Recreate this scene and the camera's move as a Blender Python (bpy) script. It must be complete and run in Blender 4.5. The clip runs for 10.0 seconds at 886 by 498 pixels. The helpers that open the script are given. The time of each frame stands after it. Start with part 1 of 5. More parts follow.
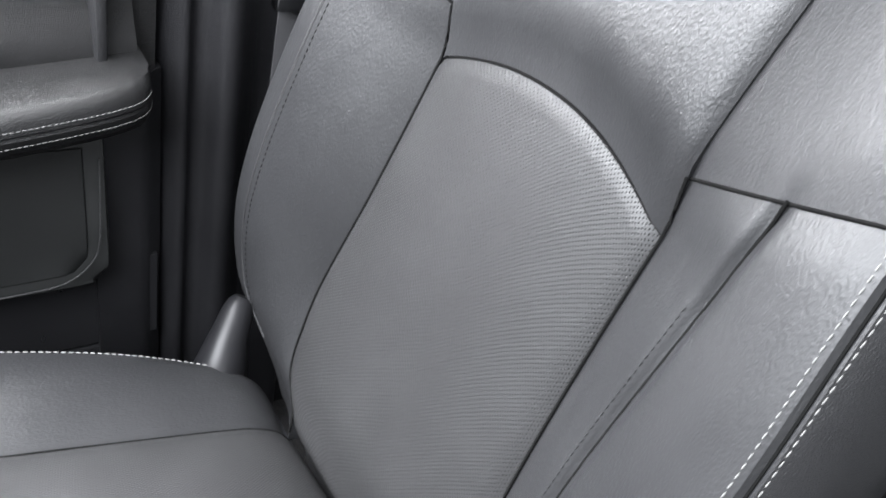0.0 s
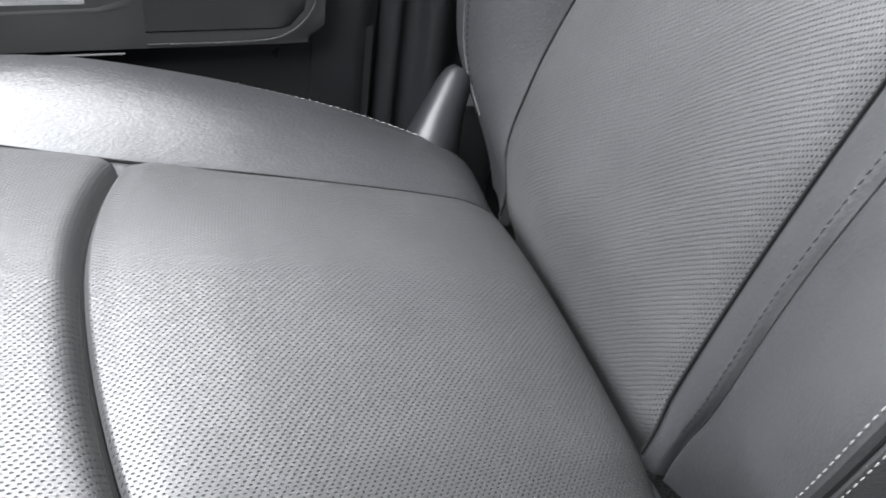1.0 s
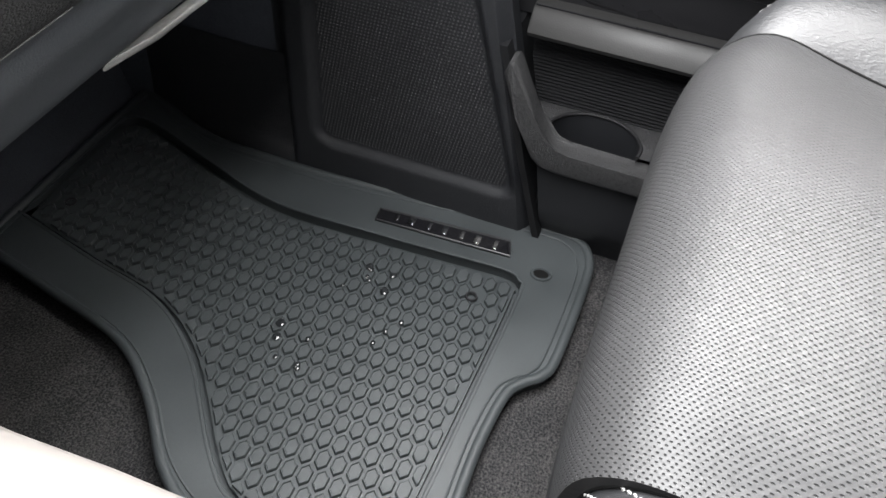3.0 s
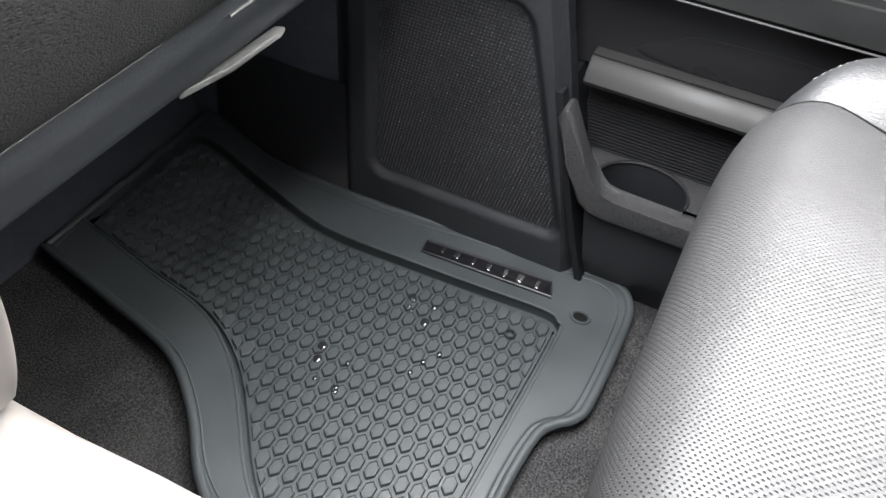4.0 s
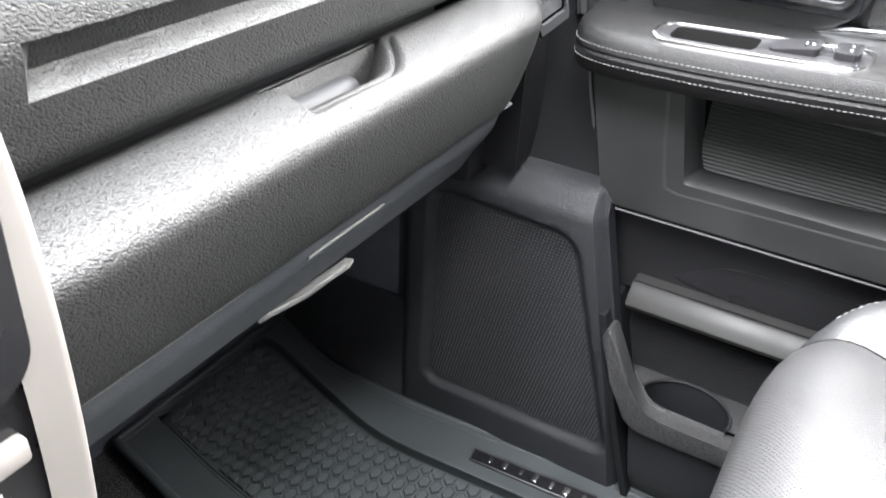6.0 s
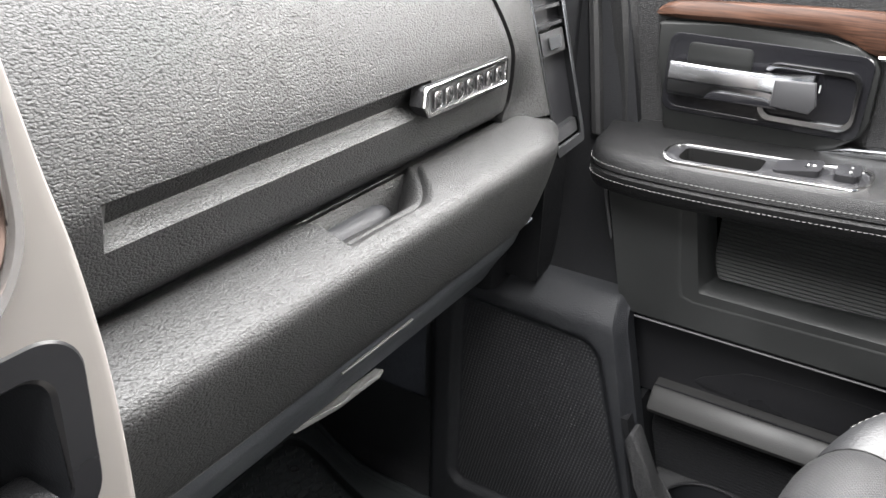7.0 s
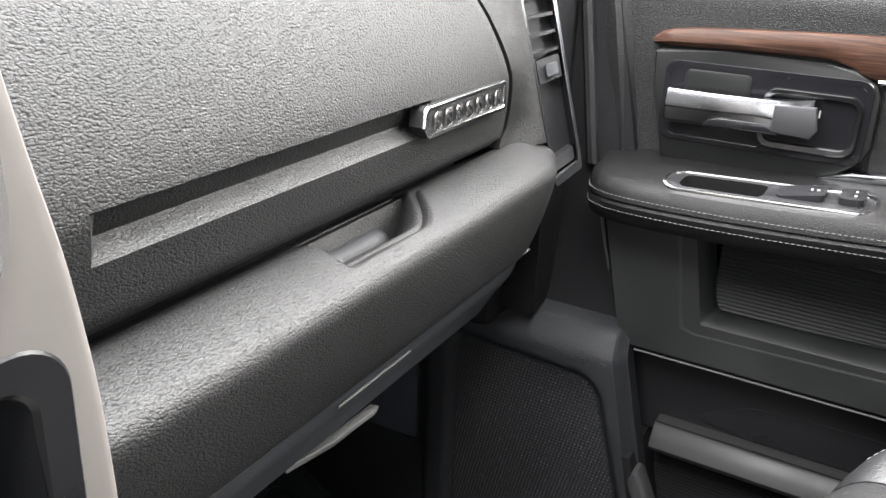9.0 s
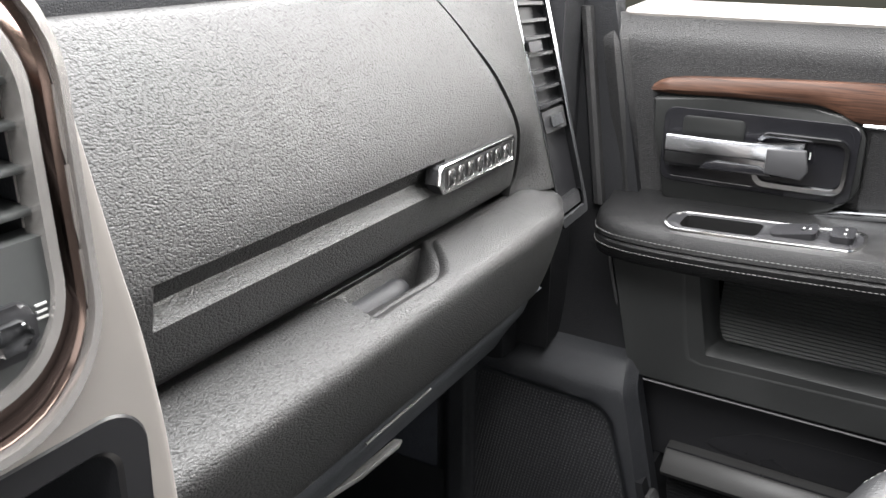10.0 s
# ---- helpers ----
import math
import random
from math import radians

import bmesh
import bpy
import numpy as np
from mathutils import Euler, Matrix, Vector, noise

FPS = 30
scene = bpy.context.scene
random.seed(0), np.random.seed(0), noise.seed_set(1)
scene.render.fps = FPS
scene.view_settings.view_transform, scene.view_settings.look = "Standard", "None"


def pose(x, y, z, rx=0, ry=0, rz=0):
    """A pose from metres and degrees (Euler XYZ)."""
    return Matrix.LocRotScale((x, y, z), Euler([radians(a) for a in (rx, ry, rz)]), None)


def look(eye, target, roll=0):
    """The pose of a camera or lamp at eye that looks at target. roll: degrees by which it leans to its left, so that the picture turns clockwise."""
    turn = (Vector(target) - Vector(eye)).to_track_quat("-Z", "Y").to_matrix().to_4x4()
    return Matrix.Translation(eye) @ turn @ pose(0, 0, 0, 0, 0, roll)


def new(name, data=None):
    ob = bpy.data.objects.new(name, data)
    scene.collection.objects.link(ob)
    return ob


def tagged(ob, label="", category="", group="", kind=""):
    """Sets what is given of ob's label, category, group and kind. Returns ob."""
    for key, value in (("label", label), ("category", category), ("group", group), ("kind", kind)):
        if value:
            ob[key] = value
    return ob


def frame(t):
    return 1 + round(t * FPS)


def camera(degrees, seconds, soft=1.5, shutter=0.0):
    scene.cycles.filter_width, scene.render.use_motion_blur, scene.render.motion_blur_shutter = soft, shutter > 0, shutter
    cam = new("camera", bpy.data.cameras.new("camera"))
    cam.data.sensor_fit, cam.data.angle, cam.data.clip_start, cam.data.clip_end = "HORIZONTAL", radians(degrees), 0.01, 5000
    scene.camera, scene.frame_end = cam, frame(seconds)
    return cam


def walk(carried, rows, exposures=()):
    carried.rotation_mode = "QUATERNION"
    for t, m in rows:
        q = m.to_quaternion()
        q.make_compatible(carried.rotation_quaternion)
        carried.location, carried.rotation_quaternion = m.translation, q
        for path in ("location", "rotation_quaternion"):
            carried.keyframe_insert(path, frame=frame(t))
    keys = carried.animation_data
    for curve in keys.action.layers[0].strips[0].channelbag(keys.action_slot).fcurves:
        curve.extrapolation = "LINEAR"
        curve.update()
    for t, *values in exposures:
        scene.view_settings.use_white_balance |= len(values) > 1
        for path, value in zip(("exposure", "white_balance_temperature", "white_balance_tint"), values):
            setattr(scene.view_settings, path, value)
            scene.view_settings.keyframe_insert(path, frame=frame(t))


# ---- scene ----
cam = camera(57.0, 10.0, shutter=0.12)
PATH = [
    (0, (0.035, -0.198, 0.965), (1.281, -1.276, -0.169), 14.4),
    (0.5, (0.039, -0.127, 0.88), (1.231, -1.153, -0.356), 15.7),
    (1, (0.006, -0.191, 0.76), (1.394, -0.837, -0.526), 9.5),
    (1.5, (0.006, -0.16, 0.729), (1.426, -0.538, -0.628), 7.4),
    (2, (-0.001, -0.109, 0.726), (1.416, -0.197, -0.683), 6.4),
    (2.5, (0.01, -0.039, 0.719), (1.411, 0.072, -0.704), 7.1),
    (3, (0.004, 0.043, 0.723), (1.301, 0.465, -0.739), 4.4),
    (4.5, (-0.006, 0.044, 0.748), (1.298, 0.594, -0.665), 5.3),
    (5, (-0.007, 0.043, 0.75), (1.321, 0.615, -0.632), 5.3),
    (5.5, (-0.016, 0.036, 0.763), (1.357, 0.678, -0.542), 5.0),
    (6, (-0.031, 0.029, 0.8), (1.454, 0.839, -0.268), 3.3),
    (6.2, (-0.041, 0.021, 0.819), (1.472, 0.909, -0.141), 2.2),
    (7.3, (-0.053, 0.017, 0.843), (1.486, 0.939, -0.041), 1.8),
    (7.5, (-0.052, 0.016, 0.844), (1.486, 0.938, -0.043), 1.7),
    (8, (-0.054, 0.017, 0.843), (1.484, 0.949, -0.032), 1.7),
    (8.5, (-0.074, 0.032, 0.834), (1.51, 0.979, 0.061), 2.4),
    (9, (-0.048, 0.039, 0.814), (1.558, 0.946, 0.04), 2.0),
    (9.5, (-0.061, 0.033, 0.827), (1.54, 0.946, 0.05), 1.2),
    (10, (-0.083, 0.02, 0.853), (1.52, 0.97, 0.126), 0.2),
]
walk(cam, [(t, look(eye, target, roll)) for t, eye, target, roll in PATH],
     exposures=[(0, 0.82, 6250, 10), (0.5, 1.05, 6300, 10), (1.0, 1.08, 6300, 10), (1.5, 0.73, 6450, 10), (2.0, 0.42, 6600, 10), (2.5, 0.40, 6600, 10), (3.0, 0.75, 6550, 10), (4.5, 1.22, 6500, 10), (5.0, 1.32, 6500, 10), (5.5, 1.55, 6500, 10), (6.0, 1.65, 6450, 10), (6.2, 1.5, 6450, 10), (7.3, 0.68, 6650, 10), (8.5, 0.57, 6600, 10), (9.5, 0.64, 6600, 10), (10.0, 0.49, 6600, 10)])

# ---- world, light, exposure ----
world = bpy.data.worlds.new("sky")
scene.world = world
world.use_nodes = True
wn = world.node_tree.nodes
sky = wn.new("ShaderNodeTexSky")
sky.sky_type, sky.sun_disc = "NISHITA", False
sky.sun_elevation, sky.sun_rotation = radians(48), radians(215)
world.node_tree.links.new(sky.outputs[0], wn["Background"].inputs[0])
wn["Background"].inputs[1].default_value = 0.05


def lamp_area(name, eye, target, sx, sy, watts, colour=(1, 1, 1)):
    data = bpy.data.lights.new(name, "AREA")
    data.shape, data.size, data.size_y, data.energy, data.color = "RECTANGLE", sx, sy, watts, colour
    ob = new(name, data)
    ob.matrix_world = look(eye, target)
    return ob


# daylight that comes in through the cab's openings
lamp_area("windscreen_daylight", (0.31, 0.34, 1.21), (0.31, 0.16, 0.40), 1.15, 0.82, 61, (0.985, 0.99, 1.0))
lamp_area("passenger_window_daylight", (0.855, -0.06, 1.02), (0.30, 0.28, 0.08), 0.70, 0.42, 19, (1.0, 0.995, 0.985))
lamp_area("driver_door_daylight", (-0.86, -0.10, 0.82), (0.3, 0.10, 0.40), 0.95, 0.85, 8.0, (1.0, 0.995, 0.985))
lamp_area("rear_window_daylight", (-0.1, -1.45, 1.12), (0.2, 0.2, 0.6), 1.2, 0.36, 3, (1.0, 0.99, 0.98))
lamp_area("rear_door_window_daylight", (0.87, -0.95, 1.02), (0.50, 0.40, 0.20), 0.70, 0.40, 2, (0.97, 0.985, 1.0))

sun_data = bpy.data.lights.new("sun", "SUN")
sun_data.energy, sun_data.angle, sun_data.color = 0.8, radians(12), (1.0, 0.97, 0.93)
sun = new("sun", sun_data)
sun.matrix_world = look((-3, -1.6, 4), (0, 0, 0.5))


# ---- small tools ----
def lerp(a, b, t):
    return a + (b - a) * t


def step(a, b, v):
    t = max(0.0, min(1.0, (v - a) / (b - a)))
    return t * t * (3 - 2 * t)


def table(rows):
    """A smooth function through rows of (v, value)."""
    xs = [r[0] for r in rows]
    ys = [r[1] for r in rows]
    order = sorted(range(len(xs)), key=lambda i: xs[i])
    xs, ys = [xs[i] for i in order], [ys[i] for i in order]

    def at(v):
        if v <= xs[0]:
            return ys[0]
        if v >= xs[-1]:
            return ys[-1]
        for i in range(len(xs) - 1):
            if v <= xs[i + 1]:
                t = (v - xs[i]) / (xs[i + 1] - xs[i])
                m0 = (ys[i + 1] - ys[i - 1]) / (xs[i + 1] - xs[i - 1]) if i > 0 else (ys[i + 1] - ys[i]) / (xs[i + 1] - xs[i])
                m1 = (ys[i + 2] - ys[i]) / (xs[i + 2] - xs[i]) if i + 2 < len(xs) else (ys[i + 1] - ys[i]) / (xs[i + 1] - xs[i])
                h = xs[i + 1] - xs[i]
                t2, t3 = t * t, t * t * t
                return (2 * t3 - 3 * t2 + 1) * ys[i] + (t3 - 2 * t2 + t) * h * m0 + (-2 * t3 + 3 * t2) * ys[i + 1] + (t3 - t2) * h * m1
    return at


def curve_points(points, per=6, closed=False):
    """Catmull-Rom through the points."""
    p = [Vector(q) for q in points]
    n, out = len(p), []
    for i in range(n if closed else n - 1):
        a = p[(i - 1) % n] if closed or i > 0 else p[i]
        b, c = p[i], p[(i + 1) % n]
        d = p[(i + 2) % n] if closed or i + 2 < n else c
        for k in range(per):
            t = k / per
            out.append(0.5 * (2 * b + (c - a) * t + (2 * a - 5 * b + 4 * c - d) * t * t + (3 * b - a - 3 * c + d) * t ** 3))
    if not closed:
        out.append(p[-1])
    return out


def spread(a, b, n):
    return [a + (b - a) * i / n for i in range(n + 1)]


def part(name, bm, material, parent=None, label="", smooth=True):
    """Links a bmesh, drawn in world metres, as one mesh object under a thing or a part."""
    me = bpy.data.meshes.new(name)
    bmesh.ops.recalc_face_normals(bm, faces=bm.faces[:])
    bm.to_mesh(me)
    bm.free()
    if smooth:
        me.shade_smooth()
        me.set_sharp_from_angle(angle=radians(38))
    me.materials.append(material)
    ob = new(name, me)
    if parent is not None:
        ob.parent = parent
        ob.matrix_parent_inverse = Matrix.Translation(-Vector(parent["at"]))
        ob["at"] = (0.0, 0.0, 0.0)
    if label:
        ob["label"] = label
    return ob


def thing(name, base, label, category, group="", kind=""):
    ob = new(name)
    ob.empty_display_size = 0.05
    ob.location = base
    ob["at"] = base
    return tagged(ob, label, category, group, kind)


def surf(us, vs, place, uv=None, closed_v=False, bm=None, back=None):
    """A grid of faces over us x vs. back: a vector by which a second, hidden skin lies behind, joined at the rim."""
    bm = bm or bmesh.new()
    layer = bm.loops.layers.uv.verify()
    rows = [[bm.verts.new(place(u, v)) for v in vs] for u in us]
    if back is not None:
        off = Vector(back)
        rear = [[bm.verts.new(p.co + off) for p in row] for row in rows]
    n, m = len(us), len(vs)
    for i in range(n - 1):
        for j in range(m if closed_v else m - 1):
            k = (j + 1) % m
            face = bm.faces.new((rows[i][j], rows[i + 1][j], rows[i + 1][k], rows[i][k]))
            for loop, (a, b) in zip(face.loops, ((us[i], vs[j]), (us[i + 1], vs[j]), (us[i + 1], vs[k]), (us[i], vs[k]))):
                loop[layer].uv = uv(a, b) if uv else (a, b)
            if back is not None:
                bm.faces.new((rear[i][j], rear[i][k], rear[i + 1][k], rear[i + 1][j]))
    if back is not None:
        rim = [(i, 0) for i in range(n)] + [(n - 1, j) for j in range(1, m)] + [(i, m - 1) for i in range(n - 2, -1, -1)] + [(0, j) for j in range(m - 2, 0, -1)]
        for a, b in zip(rim, rim[1:] + rim[:1]):
            bm.faces.new((rows[a[0]][a[1]], rear[a[0]][a[1]], rear[b[0]][b[1]], rows[b[0]][b[1]]))
    return bm


def box(lo, hi, bevel=0.0, bm=None, seg=2):
    bm = bm or bmesh.new()
    made = bmesh.ops.create_cube(bm, size=1.0)["verts"]
    lo, hi = Vector(lo), Vector(hi)
    for v in made:
        v.co = Vector([lo[i] + (v.co[i] + 0.5) * (hi[i] - lo[i]) for i in range(3)])
    if bevel:
        edges = list({e for v in made for e in v.link_edges})
        bmesh.ops.bevel(bm, geom=edges, offset=bevel, segments=seg, profile=0.5, affect="EDGES")
    return bm


def loft(rings, bm=None, caps=True, closed=False):
    """Skins rings of equal length; each ring is a closed loop of points."""
    bm = bm or bmesh.new()
    made = [[bm.verts.new(p) for p in ring] for ring in rings]
    m = len(made[0])
    for a, b in zip(made, made[1:] + (made[:1] if closed else [])):
        for j in range(m):
            k = (j + 1) % m
            bm.faces.new((a[j], b[j], b[k], a[k]))
    if caps and not closed:
        bm.faces.new(made[0])
        bm.faces.new(made[-1])
    return bm


def prism(outline, axis, lo, hi, bevel=0.0, bm=None, seg=2):
    """A flat outline of two coordinates, pulled along an axis."""
    bm = bm or bmesh.new()

    def place(p, w):
        return {"x": (w, p[0], p[1]), "y": (p[0], w, p[1]), "z": (p[0], p[1], w)}[axis]
    a = [bm.verts.new(place(p, lo)) for p in outline]
    b = [bm.verts.new(place(p, hi)) for p in outline]
    faces = [bm.faces.new(a), bm.faces.new(b[::-1])]
    for i in range(len(a)):
        k = (i + 1) % len(a)
        faces.append(bm.faces.new((a[i], b[i], b[k], a[k])))
    if bevel:
        edges = list({e for f in faces[:2] for e in f.edges})
        bmesh.ops.bevel(bm, geom=edges, offset=bevel, segments=seg, profile=0.5, affect="EDGES")
    return bm


def tube(path, radius, sides=8, bm=None, closed=False, flat=1.0, up=(0, 0, 1)):
    path = [Vector(p) for p in path]
    rings = []
    for i, p in enumerate(path):
        a = path[i - 1] if i > 0 or closed else p
        b = path[(i + 1) % len(path)] if i + 1 < len(path) or closed else p
        way = (b - a).normalized()
        side = way.cross(Vector(up))
        if side.length < 1e-4:
            side = way.cross(Vector((0, 1, 0)))
        side.normalize()
        top = side.cross(way)
        r = radius(i / (len(path) - 1)) if callable(radius) else radius
        rings.append([p + side * math.cos(t) * r + top * math.sin(t) * r * flat for t in [2 * math.pi * k / sides for k in range(sides)]])
    return loft(rings, bm, closed=closed)


def resample(path, pitch):
    path = [Vector(p) for p in path]
    out, left = [path[0]], pitch
    for a, b in zip(path, path[1:]):
        length, pos = (b - a).length, 0.0
        while length - pos >= left:
            pos += left
            out.append(a.lerp(b, pos / length))
            left = pitch
        left -= length - pos
    return out


def stitches(path, pitch=0.0065, length=0.0046, radius=0.0005, lift=(0, 0, 0.0004), bm=None):
    """A row of short raised threads along a path."""
    bm = bm or bmesh.new()
    pts = resample(path, pitch)
    for i in range(len(pts) - 1):
        way = (pts[i + 1] - pts[i]).normalized()
        side = way.cross(Vector((0.3, 0.2, 1))).normalized()
        top = side.cross(way)
        mid = pts[i] + Vector(lift)
        way = (way + side * 0.12).normalized()
        ring = []
        for t, r in ((-0.5, 0.35), (-0.25, 1), (0.25, 1), (0.5, 0.35)):
            c = mid + way * t * length
            ring.append([c + (side * math.cos(q) + top * math.sin(q)) * radius * r for q in (0.78, 2.35, 3.92, 5.5)])
        loft(ring, bm)
    return bm


def dense(path, n=40):
    return resample(path, sum((Vector(b) - Vector(a)).length for a, b in zip(path, path[1:])) / n)


def rounded(y0, y1, z0, z1, r, n=5):
    """A rounded rectangle as an outline, anticlockwise."""
    out = []
    for cy, cz, a in ((y1 - r, z1 - r, 0), (y0 + r, z1 - r, 90), (y0 + r, z0 + r, 180), (y1 - r, z0 + r, 270)):
        for k in range(n + 1):
            t = radians(a + 90 * k / n)
            out.append((cy + r * math.cos(t), cz + r * math.sin(t)))
    return out


def ring_plate(outer, inner, to_world, depth, bm=None, chamfer=0.0):
    """A frame between two outlines of equal length; to_world(p, w) gives the place of outline point p at depth w."""
    bm = bm or bmesh.new()
    rings = [[to_world(p, -depth) for p in outer], [to_world(p, -chamfer) for p in outer],
             [to_world(a.lerp(b, 0.12) if isinstance(a, Vector) else (lerp(a[0], b[0], 0.12), lerp(a[1], b[1], 0.12)), 0) for a, b in zip(outer, inner)],
             [to_world((lerp(a[0], b[0], 0.88), lerp(a[1], b[1], 0.88)), 0) for a, b in zip(outer, inner)],
             [to_world(p, -chamfer) for p in inner], [to_world(p, -depth) for p in inner]]
    return loft(rings, bm, closed=True)


# ---- materials ----
def material(name):
    m = bpy.data.materials.new(name)
    m.use_nodes = True
    return m, m.node_tree.nodes, m.node_tree.links, m.node_tree.nodes["Principled BSDF"]


def surface(name, colour, rough, vary=0.15, grain=0, relief=0.0, coarse=12.0, wrinkle=0.0, metal=0.0, coat=0.0, rough_vary=0.1, spec=0.5, kind="leather", stretch=(1, 1, 1), lean=0.0, crease=0.26, crease_shade=0.0, dome=False):
    """Colour with large mottling, fine grain and relief at real size; shade in the grain's creases can be put into the
    colour.
    """
    m, n, l, b = material(name)
    co = n.new("ShaderNodeTexCoord")
    mp = n.new("ShaderNodeMapping")
    mp.inputs["Scale"].default_value = stretch
    turned = n.new("ShaderNodeMapping")
    turned.inputs["Rotation"].default_value = (0, radians(lean), 0)
    l.new(co.outputs["Object"], turned.inputs[0])
    l.new(turned.outputs[0], mp.inputs[0])
    big = n.new("ShaderNodeTexNoise")
    big.inputs["Scale"].default_value, big.inputs["Detail"].default_value = coarse, 5
    l.new(mp.outputs[0], big.inputs[0])
    fine = n.new("ShaderNodeTexNoise")
    fine.inputs["Scale"].default_value, fine.inputs["Detail"].default_value = max(grain, 60) * 0.6, 4
    l.new(mp.outputs[0], fine.inputs[0])
    mix = n.new("ShaderNodeMath")
    mix.operation = "MULTIPLY_ADD"
    l.new(fine.outputs[0], mix.inputs[0])
    mix.inputs[1].default_value = 0.5
    l.new(big.outputs[0], mix.inputs[2])
    ramp = n.new("ShaderNodeMapRange")
    ramp.inputs[1].default_value, ramp.inputs[2].default_value = 0.45, 1.05
    ramp.inputs[3].default_value, ramp.inputs[4].default_value = 1 - vary, 1 + vary
    l.new(mix.outputs[0], ramp.inputs[0])
    mul = n.new("ShaderNodeVectorMath")
    mul.operation = "SCALE"
    mul.inputs[0].default_value = colour
    l.new(ramp.outputs[0], mul.inputs["Scale"])
    l.new(mul.outputs[0], b.inputs["Base Color"])
    rr = n.new("ShaderNodeMapRange")
    rr.inputs[1].default_value, rr.inputs[2].default_value = 0.3, 0.7
    rr.inputs[3].default_value, rr.inputs[4].default_value = max(0.02, rough - rough_vary), min(1, rough + rough_vary)
    l.new(big.outputs[0], rr.inputs[0])
    l.new(rr.outputs[0], b.inputs["Roughness"])
    b.inputs["Metallic"].default_value = metal
    b.inputs["Specular IOR Level"].default_value = spec
    b.inputs["Coat Weight"].default_value = coat
    if relief:
        bump = n.new("ShaderNodeBump")
        bump.inputs["Strength"].default_value = 1.0
        bump.inputs["Distance"].default_value = relief
        if kind == "leather":
            warp = n.new("ShaderNodeVectorMath")
            warp.operation = "MULTIPLY_ADD"
            l.new(fine.outputs["Color"], warp.inputs[0])
            warp.inputs[1].default_value = ((1.6 if dome else 1.1) / max(grain, 1),) * 3
            l.new(mp.outputs[0], warp.inputs[2])
            cell = n.new("ShaderNodeTexVoronoi")
            cell.feature = "DISTANCE_TO_EDGE"
            cell.inputs["Scale"].default_value = grain
            l.new(warp.outputs[0], cell.inputs["Vector"])
            lim = n.new("ShaderNodeMapRange")
            lim.interpolation_type = "SMOOTHSTEP"
            lim.inputs[1].default_value, lim.inputs[2].default_value = 0.0, crease
            l.new(cell.outputs["Distance"], lim.inputs[0])
            height = lim.outputs[0]
            if dome:
                cell.feature = "F1"
                round_ = n.new("ShaderNodeMath")
                round_.operation = "POWER"
                l.new(cell.outputs["Distance"], round_.inputs[0])
                round_.inputs[1].default_value = 2.0
                lim.interpolation_type = "LINEAR"
                lim.inputs[1].default_value, lim.inputs[2].default_value = crease, 0.0
                l.new(round_.outputs[0], lim.inputs[0])
        else:
            speck = n.new("ShaderNodeTexNoise")
            speck.inputs["Scale"].default_value, speck.inputs["Detail"].default_value = grain, 3
            l.new(mp.outputs[0], speck.inputs[0])
            height = speck.outputs[0]
        if wrinkle:
            wr = n.new("ShaderNodeTexNoise")
            wr.inputs["Scale"].default_value, wr.inputs["Detail"].default_value = 45, 3
            wr.inputs["Distortion"].default_value = 0.6
            l.new(mp.outputs[0], wr.inputs[0])
            add = n.new("ShaderNodeMath")
            add.operation = "MULTIPLY_ADD"
            l.new(wr.outputs[0], add.inputs[0])
            add.inputs[1].default_value = wrinkle
            l.new(height, add.inputs[2])
            height = add.outputs[0]
        # shade of the creases painted in: base colour darker and sheen lower there
        if crease_shade:
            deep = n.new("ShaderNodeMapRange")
            deep.inputs[3].default_value, deep.inputs[4].default_value = 1 - crease_shade, 1 + crease_shade * 0.25
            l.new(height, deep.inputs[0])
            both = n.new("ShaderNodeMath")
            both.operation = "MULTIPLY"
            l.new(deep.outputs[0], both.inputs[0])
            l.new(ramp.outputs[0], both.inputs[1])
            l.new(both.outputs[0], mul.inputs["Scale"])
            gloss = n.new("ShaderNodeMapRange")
            gloss.inputs[3].default_value, gloss.inputs[4].default_value = spec * (1 - crease_shade * 0.5), spec
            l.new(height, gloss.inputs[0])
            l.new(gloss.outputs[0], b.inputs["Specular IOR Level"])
        l.new(height, bump.inputs["Height"])
        l.new(bump.outputs[0], b.inputs["Normal"])
    return m


